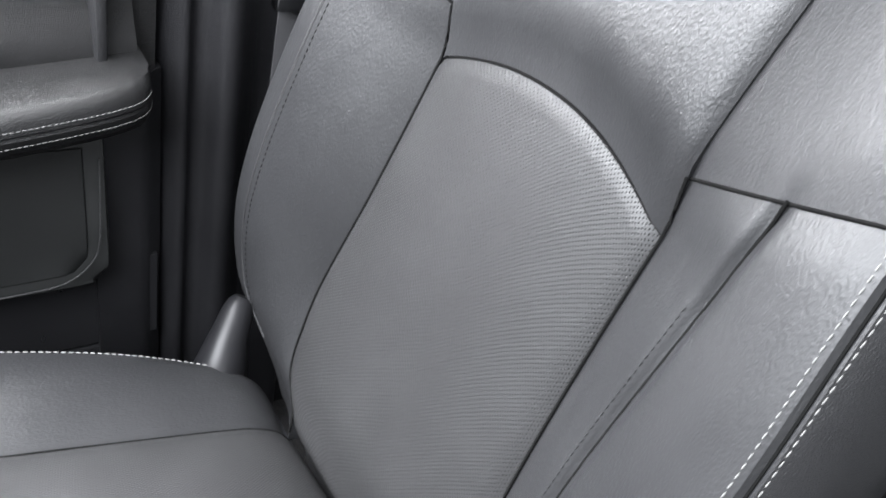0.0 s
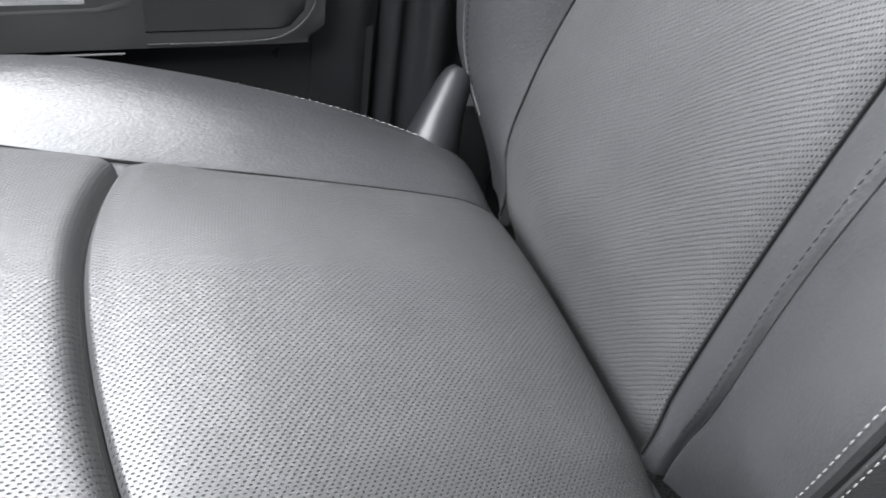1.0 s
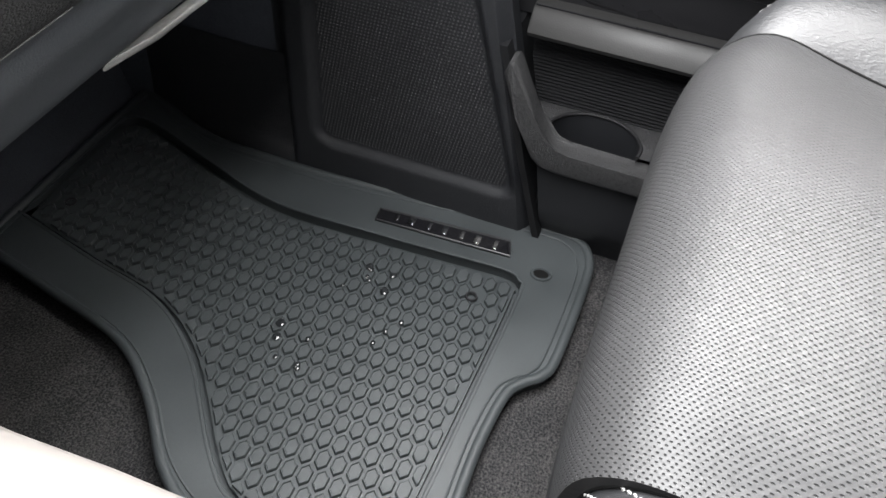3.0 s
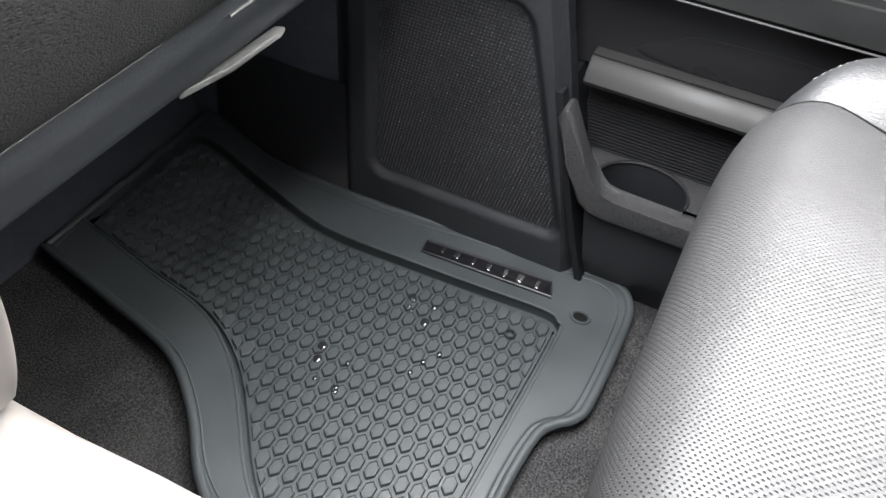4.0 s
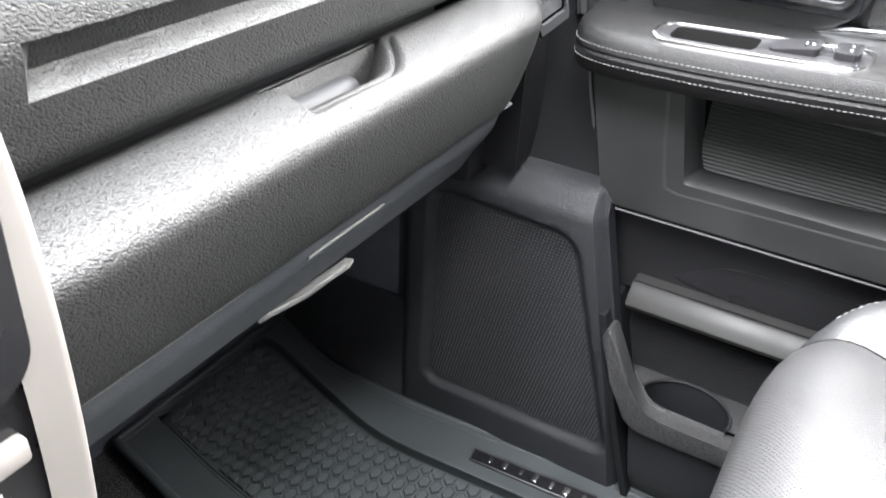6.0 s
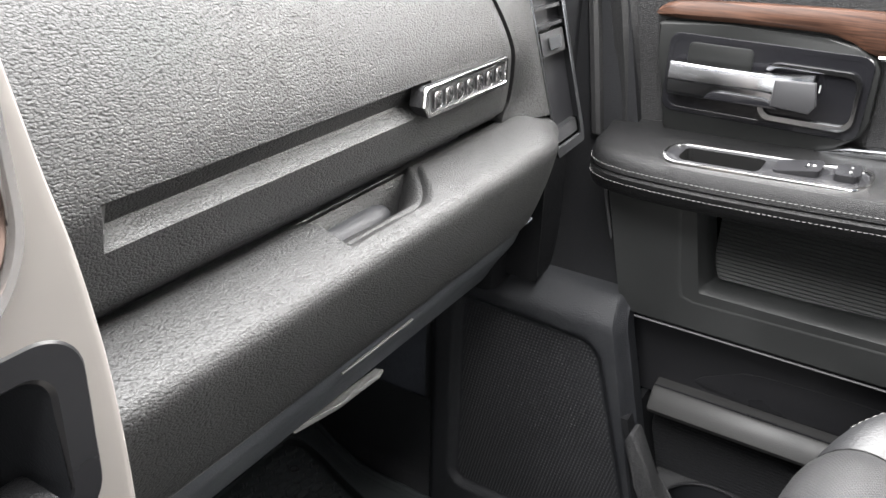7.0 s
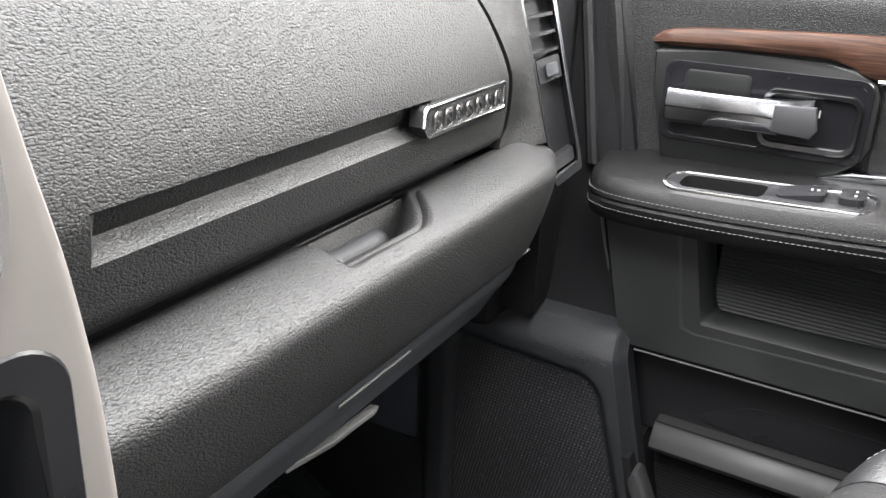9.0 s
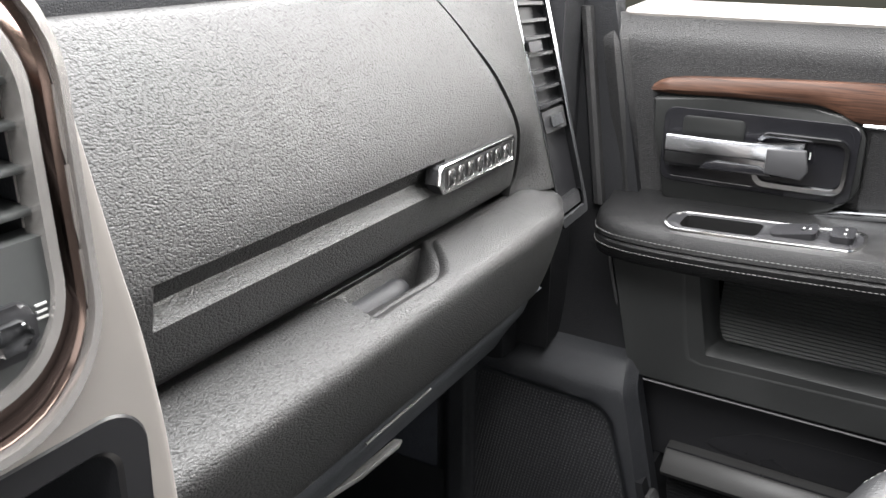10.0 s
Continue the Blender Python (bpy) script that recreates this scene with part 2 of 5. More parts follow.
def perforated(name, colour, rough, pitch=0.0036, hole=0.3, relief=0.0009, spec=0.5):
    """Leather with staggered punched holes; the pattern lies in the panel's own metric coordinates."""
    m, n, l, b = material(name)
    uv = n.new("ShaderNodeUVMap")

    def lattice(dx, dy):
        mp = n.new("ShaderNodeMapping")
        mp.inputs["Scale"].default_value = (1 / pitch, 1 / pitch, 1)
        mp.inputs["Location"].default_value = (dx, dy, 0)
        l.new(uv.outputs[0], mp.inputs[0])
        fr = n.new("ShaderNodeVectorMath")
        fr.operation = "FRACTION"
        l.new(mp.outputs[0], fr.inputs[0])
        su = n.new("ShaderNodeVectorMath")
        su.operation = "SUBTRACT"
        su.inputs[1].default_value = (0.5, 0.5, 0)
        l.new(fr.outputs[0], su.inputs[0])
        fl = n.new("ShaderNodeVectorMath")
        fl.operation = "MULTIPLY"
        fl.inputs[1].default_value = (1.35, 0.75, 0)
        l.new(su.outputs[0], fl.inputs[0])
        le = n.new("ShaderNodeVectorMath")
        le.operation = "LENGTH"
        l.new(fl.outputs[0], le.inputs[0])
        return le.outputs["Value"]
    near = n.new("ShaderNodeMath")
    near.operation = "MINIMUM"
    l.new(lattice(0, 0), near.inputs[0])
    l.new(lattice(0.5, 0.5), near.inputs[1])
    edge = n.new("ShaderNodeMapRange")
    edge.interpolation_type = "SMOOTHSTEP"
    edge.inputs[1].default_value, edge.inputs[2].default_value = hole * 0.2, hole * 1.25
    l.new(near.outputs[0], edge.inputs[0])
    co = n.new("ShaderNodeTexCoord")
    big = n.new("ShaderNodeTexNoise")
    big.inputs["Scale"].default_value, big.inputs["Detail"].default_value = 14, 6
    l.new(co.outputs["Object"], big.inputs[0])
    fine = n.new("ShaderNodeTexNoise")
    fine.inputs["Scale"].default_value, fine.inputs["Detail"].default_value = 420, 4
    drawn = n.new("ShaderNodeMapping")
    drawn.inputs["Scale"].default_value = (1.0, 0.4, 0.45)
    l.new(co.outputs["Object"], drawn.inputs[0])
    l.new(drawn.outputs[0], fine.inputs[0])
    var = n.new("ShaderNodeMapRange")
    var.inputs[1].default_value, var.inputs[2].default_value = 0.3, 0.7
    var.inputs[3].default_value, var.inputs[4].default_value = 0.88, 1.12
    l.new(big.outputs[0], var.inputs[0])
    dark = n.new("ShaderNodeMapRange")
    dark.inputs[3].default_value, dark.inputs[4].default_value = 0.62, 1.0
    l.new(edge.outputs[0], dark.inputs[0])
    mu = n.new("ShaderNodeMath")
    mu.operation = "MULTIPLY"
    l.new(var.outputs[0], mu.inputs[0])
    l.new(dark.outputs[0], mu.inputs[1])
    sc = n.new("ShaderNodeVectorMath")
    sc.operation = "SCALE"
    sc.inputs[0].default_value = colour
    l.new(mu.outputs[0], sc.inputs["Scale"])
    l.new(sc.outputs[0], b.inputs["Base Color"])
    hadd = n.new("ShaderNodeMath")
    hadd.operation = "MULTIPLY_ADD"
    l.new(fine.outputs[0], hadd.inputs[0])
    hadd.inputs[1].default_value = 0.32
    l.new(edge.outputs[0], hadd.inputs[2])
    bump = n.new("ShaderNodeBump")
    bump.inputs["Distance"].default_value = relief
    l.new(hadd.outputs[0], bump.inputs["Height"])
    l.new(bump.outputs[0], b.inputs["Normal"])
    b.inputs["Roughness"].default_value = rough
    shine = n.new("ShaderNodeMapRange")
    shine.inputs[3].default_value, shine.inputs[4].default_value = spec * 0.6, spec * 1.04
    l.new(edge.outputs[0], shine.inputs[0])
    l.new(shine.outputs[0], b.inputs["Specular IOR Level"])
    return m


def wood_grain(name):
    m, n, l, b = material(name)
    co = n.new("ShaderNodeTexCoord")
    mp = n.new("ShaderNodeMapping")
    mp.inputs["Scale"].default_value = (110, 6, 170)
    l.new(co.outputs["Object"], mp.inputs[0])
    no = n.new("ShaderNodeTexNoise")
    no.inputs["Scale"].default_value, no.inputs["Detail"].default_value, no.inputs["Distortion"].default_value = 3.0, 8, 0.8
    l.new(mp.outputs[0], no.inputs[0])
    ra = n.new("ShaderNodeValToRGB")
    ra.color_ramp.elements[0].position, ra.color_ramp.elements[1].position = 0.36, 0.66
    ra.color_ramp.elements[0].color, ra.color_ramp.elements[1].color = (0.015, 0.0078, 0.0056, 1), (0.046, 0.0225, 0.0145, 1)
    l.new(no.outputs[0], ra.inputs[0])
    l.new(ra.outputs[0], b.inputs["Base Color"])
    b.inputs["Roughness"].default_value = 0.42
    b.inputs["Specular IOR Level"].default_value = 0.1
    return m


def pile(name):
    """Dark needled carpet with pale flecks."""
    m, n, l, b = material(name)
    co = n.new("ShaderNodeTexCoord")
    fleck = n.new("ShaderNodeTexNoise")
    fleck.inputs["Scale"].default_value, fleck.inputs["Detail"].default_value = 420, 3
    l.new(co.outputs["Object"], fleck.inputs[0])
    big = n.new("ShaderNodeTexNoise")
    big.inputs["Scale"].default_value, big.inputs["Detail"].default_value = 16, 4
    l.new(co.outputs["Object"], big.inputs[0])
    su = n.new("ShaderNodeMath")
    su.operation = "MULTIPLY_ADD"
    l.new(big.outputs[0], su.inputs[0])
    su.inputs[1].default_value = 0.35
    l.new(fleck.outputs[0], su.inputs[2])
    ra = n.new("ShaderNodeValToRGB")
    ra.color_ramp.elements[0].position, ra.color_ramp.elements[1].position = 0.55, 0.90
    ra.color_ramp.elements[0].color, ra.color_ramp.elements[1].color = (0.011, 0.011, 0.012, 1), (0.055, 0.053, 0.052, 1)
    l.new(su.outputs[0], ra.inputs[0])
    l.new(ra.outputs[0], b.inputs["Base Color"])
    bump = n.new("ShaderNodeBump")
    bump.inputs["Distance"].default_value = 0.003
    l.new(fleck.outputs[0], bump.inputs["Height"])
    l.new(bump.outputs[0], b.inputs["Normal"])
    b.inputs["Roughness"].default_value = 0.95
    b.inputs["Specular IOR Level"].default_value = 0.1
    return m


LEATHER = surface("charcoal_leather", (0.0165, 0.0167, 0.0178), 0.46, grain=620, relief=0.0004, wrinkle=1.9, coarse=9, spec=0.42, kind="noise", stretch=(1.0, 0.5, 0.5))
LEATHER_SIDE = surface("black_leather", (0.016, 0.016, 0.017), 0.5, grain=560, relief=0.00018, wrinkle=0.8)
PERFORATED = perforated("perforated_charcoal_leather", (0.0215, 0.0215, 0.0222), 0.50, pitch=0.0042, hole=0.15, relief=0.0012, spec=0.39)
DASH = surface("grained_dash_vinyl", (0.0145, 0.0145, 0.0145), 0.50, grain=840, relief=0.00040, coarse=7, stretch=(0.62, 0.85, 1.0), lean=-14, crease=0.92, spec=0.42, crease_shade=0.8, dome=True, rough_vary=0.05)
DASH_SOFT = surface("fine_grained_plastic", (0.013, 0.013, 0.014), 0.46, grain=620, relief=0.0002, spec=0.3, crease_shade=0.2, crease=0.34)
BLACK = surface("black_moulded_plastic", (0.010, 0.0105, 0.012), 0.5, grain=800, relief=0.0002, kind="noise", spec=0.3)
BLACK_SMOOTH = surface("smooth_black_plastic", (0.010, 0.010, 0.011), 0.34, grain=300, vary=0.1, spec=0.3)
PIANO = surface("gloss_black_plastic", (0.006, 0.006, 0.007), 0.14, grain=100, vary=0.05, rough_vary=0.04, spec=0.35)
DOOR_VINYL = surface("grained_door_vinyl", (0.010, 0.010, 0.0103), 0.46, grain=560, relief=0.0003, spec=0.24, crease_shade=0.3, crease=0.4)
DOOR_LOWER = surface("smooth_grey_door_plastic", (0.0128, 0.0134, 0.0134), 0.46, grain=700, relief=0.00012, kind="noise", spec=0.36)
LEDGE = surface("grey_ledge_plastic", (0.0150, 0.0148, 0.0147), 0.50, grain=700, relief=0.00015, kind="noise", spec=0.26)
ARM_LEATHER = surface("armrest_leather", (0.0055, 0.0055, 0.0057), 0.38, grain=620, relief=0.00015, wrinkle=1.5, spec=0.18)
RUBBER = surface("mat_rubber", (0.0285, 0.0325, 0.034), 0.47, grain=900, relief=0.0002, kind="noise", vary=0.2, spec=0.3)
CARPET = pile("black_carpet")
CHROME = surface("chrome", (0.33, 0.335, 0.345), 0.13, vary=0.04, rough_vary=0.04, metal=1.0)
SATIN = surface("satin_silver_paint", (0.19, 0.177, 0.166), 0.40, vary=0.05, metal=0.3, rough_vary=0.05)
THREAD = surface("pale_thread", (0.16, 0.16, 0.155), 0.75, vary=0.15, grain=900, spec=0.2)
THREAD_DARK = surface("black_thread_and_hollows", (0.005, 0.005, 0.005), 0.85, vary=0.15, grain=900, spec=0.05)
WOOD = wood_grain("brown_wood_veneer")
HEADLINER = surface("grey_headliner_cloth", (0.60, 0.60, 0.59), 0.95, grain=700, relief=0.0006, kind="noise", spec=0.1)
MARK = surface("white_print", (0.30, 0.30, 0.295), 0.6, vary=0.05, spec=0.2)
WEBBING = surface("belt_webbing", (0.03, 0.03, 0.032), 0.7, grain=500, relief=0.0006, kind="noise", stretch=(1, 1, 3))
PILLAR = surface("pillar_plastic", (0.008, 0.008, 0.009), 0.45, grain=560, relief=0.0002, spec=0.18)
KICK = surface("kick_panel_plastic", (0.0115, 0.0122, 0.0142), 0.42, grain=560, relief=0.0003, spec=0.38)
SMOKED = surface("smoked_bronze_chrome", (0.21, 0.155, 0.135), 0.10, vary=0.2, metal=1.0, rough_vary=0.04, coarse=25)
GREY_METAL = surface("grey_satin_metal", (0.033, 0.033, 0.035), 0.35, metal=0.4, vary=0.1)
WATER = surface("water_bead", (0.012, 0.013, 0.014), 0.05, vary=0.05, rough_vary=0.02, coat=1.0)
BRIGHT = surface("bright_ring_chrome", (0.64, 0.635, 0.63), 0.17, vary=0.05, rough_vary=0.05, metal=1.0)
THREAD_WHITE = surface("white_thread", (0.26, 0.26, 0.255), 0.7, vary=0.15, grain=900, spec=0.2)
THREAD_GREY = surface("grey_thread", (0.11, 0.11, 0.108), 0.75, vary=0.15, grain=900, spec=0.2)
SURROUND = surface("satin_black_surround", (0.0075, 0.0078, 0.0077), 0.40, grain=500, vary=0.08, spec=0.14)
COWL = surface("dark_cowl_plastic", (0.009, 0.0092, 0.010), 0.65, grain=600, relief=0.0003, spec=0.07)
INSERT = surface("door_insert_vinyl", (0.010, 0.0105, 0.0105), 0.5, grain=620, relief=0.0001, spec=0.2)
# pale grey that paints the light on the lower dash's edges and lip
LIT_EDGE = surface("lit_edge_plastic", (0.085, 0.085, 0.083), 0.55, grain=500, relief=0.0004, vary=0.3, kind="noise")
HINGE = surface("satin_black_hinge_plastic", (0.008, 0.008, 0.009), 0.36, grain=300, vary=0.1, spec=0.25)
EDGE = surface("grey_panel_edge", (0.05, 0.05, 0.052), 0.5, grain=500, vary=0.1, spec=0.25)
# FOOT and LOWER: blacks lifted to grey-blue, painting in a veil of haze
FOOT = surface("hazed_footwell_grey", (0.048, 0.052, 0.062), 0.85, grain=500, relief=0.0008, kind="noise", spec=0.12, vary=0.3)
LOWER = surface("lower_dash_plastic", (0.042, 0.045, 0.050), 0.5, grain=640, relief=0.0002, kind="noise", spec=0.3)
HANDLE = surface("soft_chrome_handle", (0.25, 0.254, 0.265), 0.18, vary=0.06, rough_vary=0.08, metal=1.0)
RIM = surface("grained_grey_plastic", (0.028, 0.028, 0.029), 0.44, grain=480, relief=0.0005, spec=0.5, crease_shade=0.4, crease=0.35)
VENT_CHROME = surface("dark_vent_chrome", (0.20, 0.203, 0.21), 0.16, vary=0.05, rough_vary=0.05, metal=1.0)
PANEL_GREY = surface("grey_vent_panel", (0.035, 0.037, 0.037), 0.5, grain=600, vary=0.08, spec=0.3)
RING = surface("satin_chrome_ring", (0.50, 0.48, 0.465), 0.20, vary=0.12, rough_vary=0.08, metal=0.82)


# ---- the cab's shell ----
def plain(name, bm, mat, label, category, kind="structure"):
    return tagged(part(name, bm, mat, smooth=True), label, category, kind=kind)


plain("floor", surf(spread(-0.95, 0.95, 30), spread(-1.6, 0.76, 40), lambda x, y: (x, y, -0.012 + 0.0015 * noise.noise(Vector((x * 9, y * 9, 0)))), back=(0, 0, -0.05)), CARPET, "black carpeted cab floor around the rubber mat", "floor")
plain("wall_firewall", surf(spread(-0.95, 0.95, 4), spread(0, 1, 8), lambda x, v: (x, 0.76 + 0.22 * v, -0.012 + 0.86 * v), back=(0, 0.05, -0.02)), FOOT, "dark toe board below the dashboard, haze put into its colour", "wall")
plain("ceiling", surf(spread(-0.95, 0.95, 6), spread(-1.6, -0.08, 8), lambda x, y: (x, y, 1.34 - 0.05 * (x / 0.95) ** 2), back=(0, 0, 0.05)), HEADLINER, "pale grey cloth headliner of the cab", "ceiling")
plain("wall_back", surf(spread(-0.95, 0.95, 4), spread(-0.05, 0.90, 4), lambda x, z: (x, -1.6, z), back=(0, -0.05, 0)), LEATHER_SIDE, "black trimmed rear wall below the back window", "wall")
plain("wall_driver_side", surf(spread(-1.6, 0.85, 4), spread(-0.05, 0.78, 4), lambda y, z: (-0.92, y, z), back=(-0.05, 0, 0)), DOOR_VINYL, "black door trim on the driver's side", "wall")
plain("wall_rear_door", surf(spread(-1.6, -0.56, 4), spread(-0.05, 0.78, 4), lambda y, z: (0.84, y, z), back=(0.05, 0, 0)), DOOR_VINYL, "black rear door trim behind the pillar", "wall")


# ---- B-pillar with its belt ----
def pillar():
    ob = thing("pillar_trim", (0.80, -0.48, 0), "black grained plastic pillar trim behind the front seat", "pillar")
    prof = [(0.835, -0.425), (0.79, -0.432), (0.775, -0.44), (0.768, -0.452), (0.775, -0.462), (0.772, -0.474), (0.757, -0.487), (0.757, -0.502), (0.775, -0.520), (0.79, -0.54), (0.79, -0.60), (0.835, -0.60)]
    prof = [tuple(p) for p in curve_points([(a, b, 0) for a, b in prof], 4, True)]
    rings = [[(p[0] + 0.05 * max(0, z - 0.75), p[1], z) for p in prof] for z in (-0.012, 0.2, 0.5, 0.78, 1.0, 1.28)]
    part("trim_body", loft(rings), PILLAR, ob)
    belt = thing("seat_belt", (0.76, -0.54, 0.3), "black woven seat belt hanging along the pillar", "seat belt")
    part("webbing", surf(spread(0.28, 1.05, 20), spread(0, 0.046, 3), lambda z, w: (0.752 + 0.01 * math.sin(z * 5) - 0.1 * w, -0.535 - w, z), back=(0.0015, 0, 0)), WEBBING, belt)
    tongue = box((0.728, -0.560, 0.672), (0.746, -0.522, 0.720), 0.005)
    part("tongue", tongue, CHROME, belt, "bright metal belt tongue")
    part("tongue_grip", box((0.724, -0.566, 0.715), (0.750, -0.516, 0.745), 0.006), BLACK_SMOOTH, belt, "black plastic tongue grip")


pillar()


# ---- front passenger seat ----
SC = 0.405
hw_far = table([(0.03, 0.178), (0.0, 0.178), (-0.03, 0.174), (-0.08, 0.163), (-0.175, 0.142), (-0.30, 0.133), (-0.489, 0.128), (-0.53, 0.125)])
hw_near = table([(0.03, 0.197), (0.0, 0.198), (-0.08, 0.207), (-0.175, 0.212), (-0.30, 0.205), (-0.475, 0.182), (-0.53, 0.17)])


def hw_c(y, side):
    return hw_far(y) if side > 0 else hw_near(y)


PROFILE = [(0.0, -0.03, 0.20), (0.06, 0.000, 0.255), (0.11, 0.012, 0.305), (0.15, 0.012, 0.345), (0.18, 0.004, 0.372), (0.205, -0.016, 0.388), (0.245, -0.05, 0.396), (0.305, -0.11, 0.398), (0.345, -0.150, 0.395),
           (0.368, -0.173, 0.388), (0.39, -0.195, 0.389), (0.43, -0.235, 0.380), (0.52, -0.322, 0.362), (0.62, -0.42, 0.338), (0.655, -0.454, 0.3265), (0.685, -0.480, 0.308), (0.73, -0.502, 0.266)]
py, pz = table([(a, b) for a, b, c in PROFILE]), table([(a, c) for a, b, c in PROFILE])
SEAM = 0.368
pz_side = table([(a, c) for a, b, c in PROFILE if not 0.34 < a < 0.40])


def corner_lift(a, v):
    """The insert's raised front corners."""
    return (0.019 if a > 0 else 0.005) * abs(a) ** 1.2 * math.exp(-((v - 0.215) / 0.06) ** 2)


def cushion_point(a, v, held=0.45):
    """a: -1 to 1 across the insert, v: metres along it from the front bottom; held: how far the near front corner is drawn in."""
    crown = 1 - a * a
    front = 1 - 0.45 * a ** 6 * (1 if a > 0 else held)
    y = py(v) + lerp(0.034 * front, 0.030 * crown, step(0.25, 0.36, v)) * (1 - step(SEAM, 0.69, v))
    groove = 0.017 * math.exp(-((v - SEAM) / 0.0075) ** 2) if v < SEAM else 0.008 * math.exp(-((v - SEAM) / 0.0022) ** 2)
    z = pz(v) + (0.012 + 0.010 * step(0.36, 0.45, v) * step(0.69, 0.58, v)) * crown * step(0.12, 0.24, v) - groove - (0.003 * step(0.90, 1.0, a) if a > 0 else 0.009 * step(0.74, 1.0, -a) ** 1.5) + corner_lift(a, v)
    return Vector((SC + a * hw_c(py(v), a), y, z))


xr_t = table([(0.02, 0.181), (0.004, 0.186), (-0.016, 0.203), (-0.045, 0.223), (-0.10, 0.234), (-0.17, 0.236), (-0.30, 0.230), (-0.40, 0.216), (-0.47, 0.198), (-0.53, 0.18)])
zr_t = table([(0.13, 0.0), (0.16, 0.003), (0.18, 0.008), (0.205, 0.022), (0.235, 0.030), (0.27, 0.032), (0.33, 0.031), (0.40, 0.027), (0.47, 0.022), (0.55, 0.017), (0.62, 0.010), (0.68, 0.006), (0.73, 0.004)])


def bolster_point(side, v, w):
    """w runs from the insert's seam (0) over the ridge (0.5) down the outer side (1)."""
    seam = cushion_point(side, v, 1.0)
    seam.z = pz_side(v) - (0.003 if side > 0 else 0.010) + corner_lift(side, v)
    xs = abs(seam.x - SC)
    xr, rise = (xr_t(py(v)), zr_t(v)) if side > 0 else (xs + 0.042 * step(0.10, 0.25, v) + 0.01, zr_t(v) * 0.8)
    zr = pz_side(v) + rise
    if w <= 0.5:
        t = w / 0.5
        x = lerp(xs, xr, t)
        z = seam.z - 0.004 + (zr - seam.z + 0.004) * math.sin(t * math.pi / 2) ** 0.9
        y = seam.y
    else:
        t = (w - 0.5) / 0.5
        x = xr + 0.030 * math.sin(min(1, t * 1.6) * math.pi / 2) - 0.02 * t * t
        z = lerp(zr, min(0.17, zr - 0.04), t ** 1.5)
        y = seam.y - 0.012 * t * (1 - step(0.12, 0.26, v))
    return Vector((SC + side * x, y, z))


BC, BP = 0.413, Vector((0, -0.489, 0.324))
BD, BN = Vector((0, -0.270, 0.963)), Vector((0, 0.963, 0.270))
hw_out = table([(-0.05, 0.118), (0.0, 0.128), (0.03, 0.160), (0.08, 0.170), (0.135, 0.172), (0.25, 0.160), (0.40, 0.150), (0.5, 0.148), (0.8, 0.16)])
hw_in = table([(-0.05, 0.150), (0.0, 0.145), (0.03, 0.138), (0.135, 0.128), (0.25, 0.122), (0.40, 0.120), (0.5, 0.124), (0.8, 0.15)])


def hw_b(s, side):
    return hw_out(s) if side > 0 else hw_in(s)


def back_place(x, s, o):
    return Vector((BC + x, 0, 0)) + BP + BD * s + BN * o


def arch(a):
    return 0.392 + 0.038 * (1 - a * a)


def back_point(a, s):
    o = 0.012 * (1 - a * a) * step(-0.02, 0.08, s) - 0.03 * step(0.005, -0.05, s) - 0.006 * step(0.9, 1.0, abs(a))
    top = arch(a)
    o -= 0.003 * math.exp(-((s - top) / 0.005) ** 2)
    return back_place(a * hw_b(s, a), s, o)


edge_t = table([(-0.03, 0.19), (0.0, 0.20), (0.05, 0.245), (0.09, 0.262), (0.2, 0.272), (0.33, 0.272), (0.45, 0.262), (0.6, 0.25), (0.8, 0.22)])
lift_t = table([(-0.03, -0.03), (0.02, -0.004), (0.08, 0.030), (0.18, 0.058), (0.35, 0.062), (0.5, 0.055), (0.8, 0.04)])


tuck_w = table([(0.0, 0.195), (0.12, 0.195), (0.25, 0.220), (0.38, 0.278), (0.465, 0.333)])


def wing_point(side, s, w):
    """The backrest's side wing: w from the insert's seam (0) to the ridge (0.62) and round to the back (1)."""
    x0, x1, h = hw_b(s, side), edge_t(s) + (0.007 - 0.012 * step(0.11, -0.01, s) if side > 0 else 0), lift_t(s)
    x1 = max(x1, x0 + 0.006)
    if side < 0:
        h -= 0.005 * math.exp(-((w - 0.635) / 0.014) ** 2)
    if w <= 0.62:
        t = w / 0.62
        low = -0.007 + 0.018 * step(0.392, 0.452, s)
        dip = 0.009 * math.exp(-((w - tuck_w(s)) / 0.024) ** 2) * step(0.48, 0.44, s) if side < 0 else 0.0
        return back_place(side * lerp(x0, x1, t), s, low + (h - low) * math.sin(t * math.pi / 2) ** 0.95 - dip)
    t = (w - 0.62) / 0.38
    return back_place(side * (x1 + 0.028 * math.sin(t * math.pi * 0.62)), s - 0.01 * t, h - 0.13 * t ** 1.4)


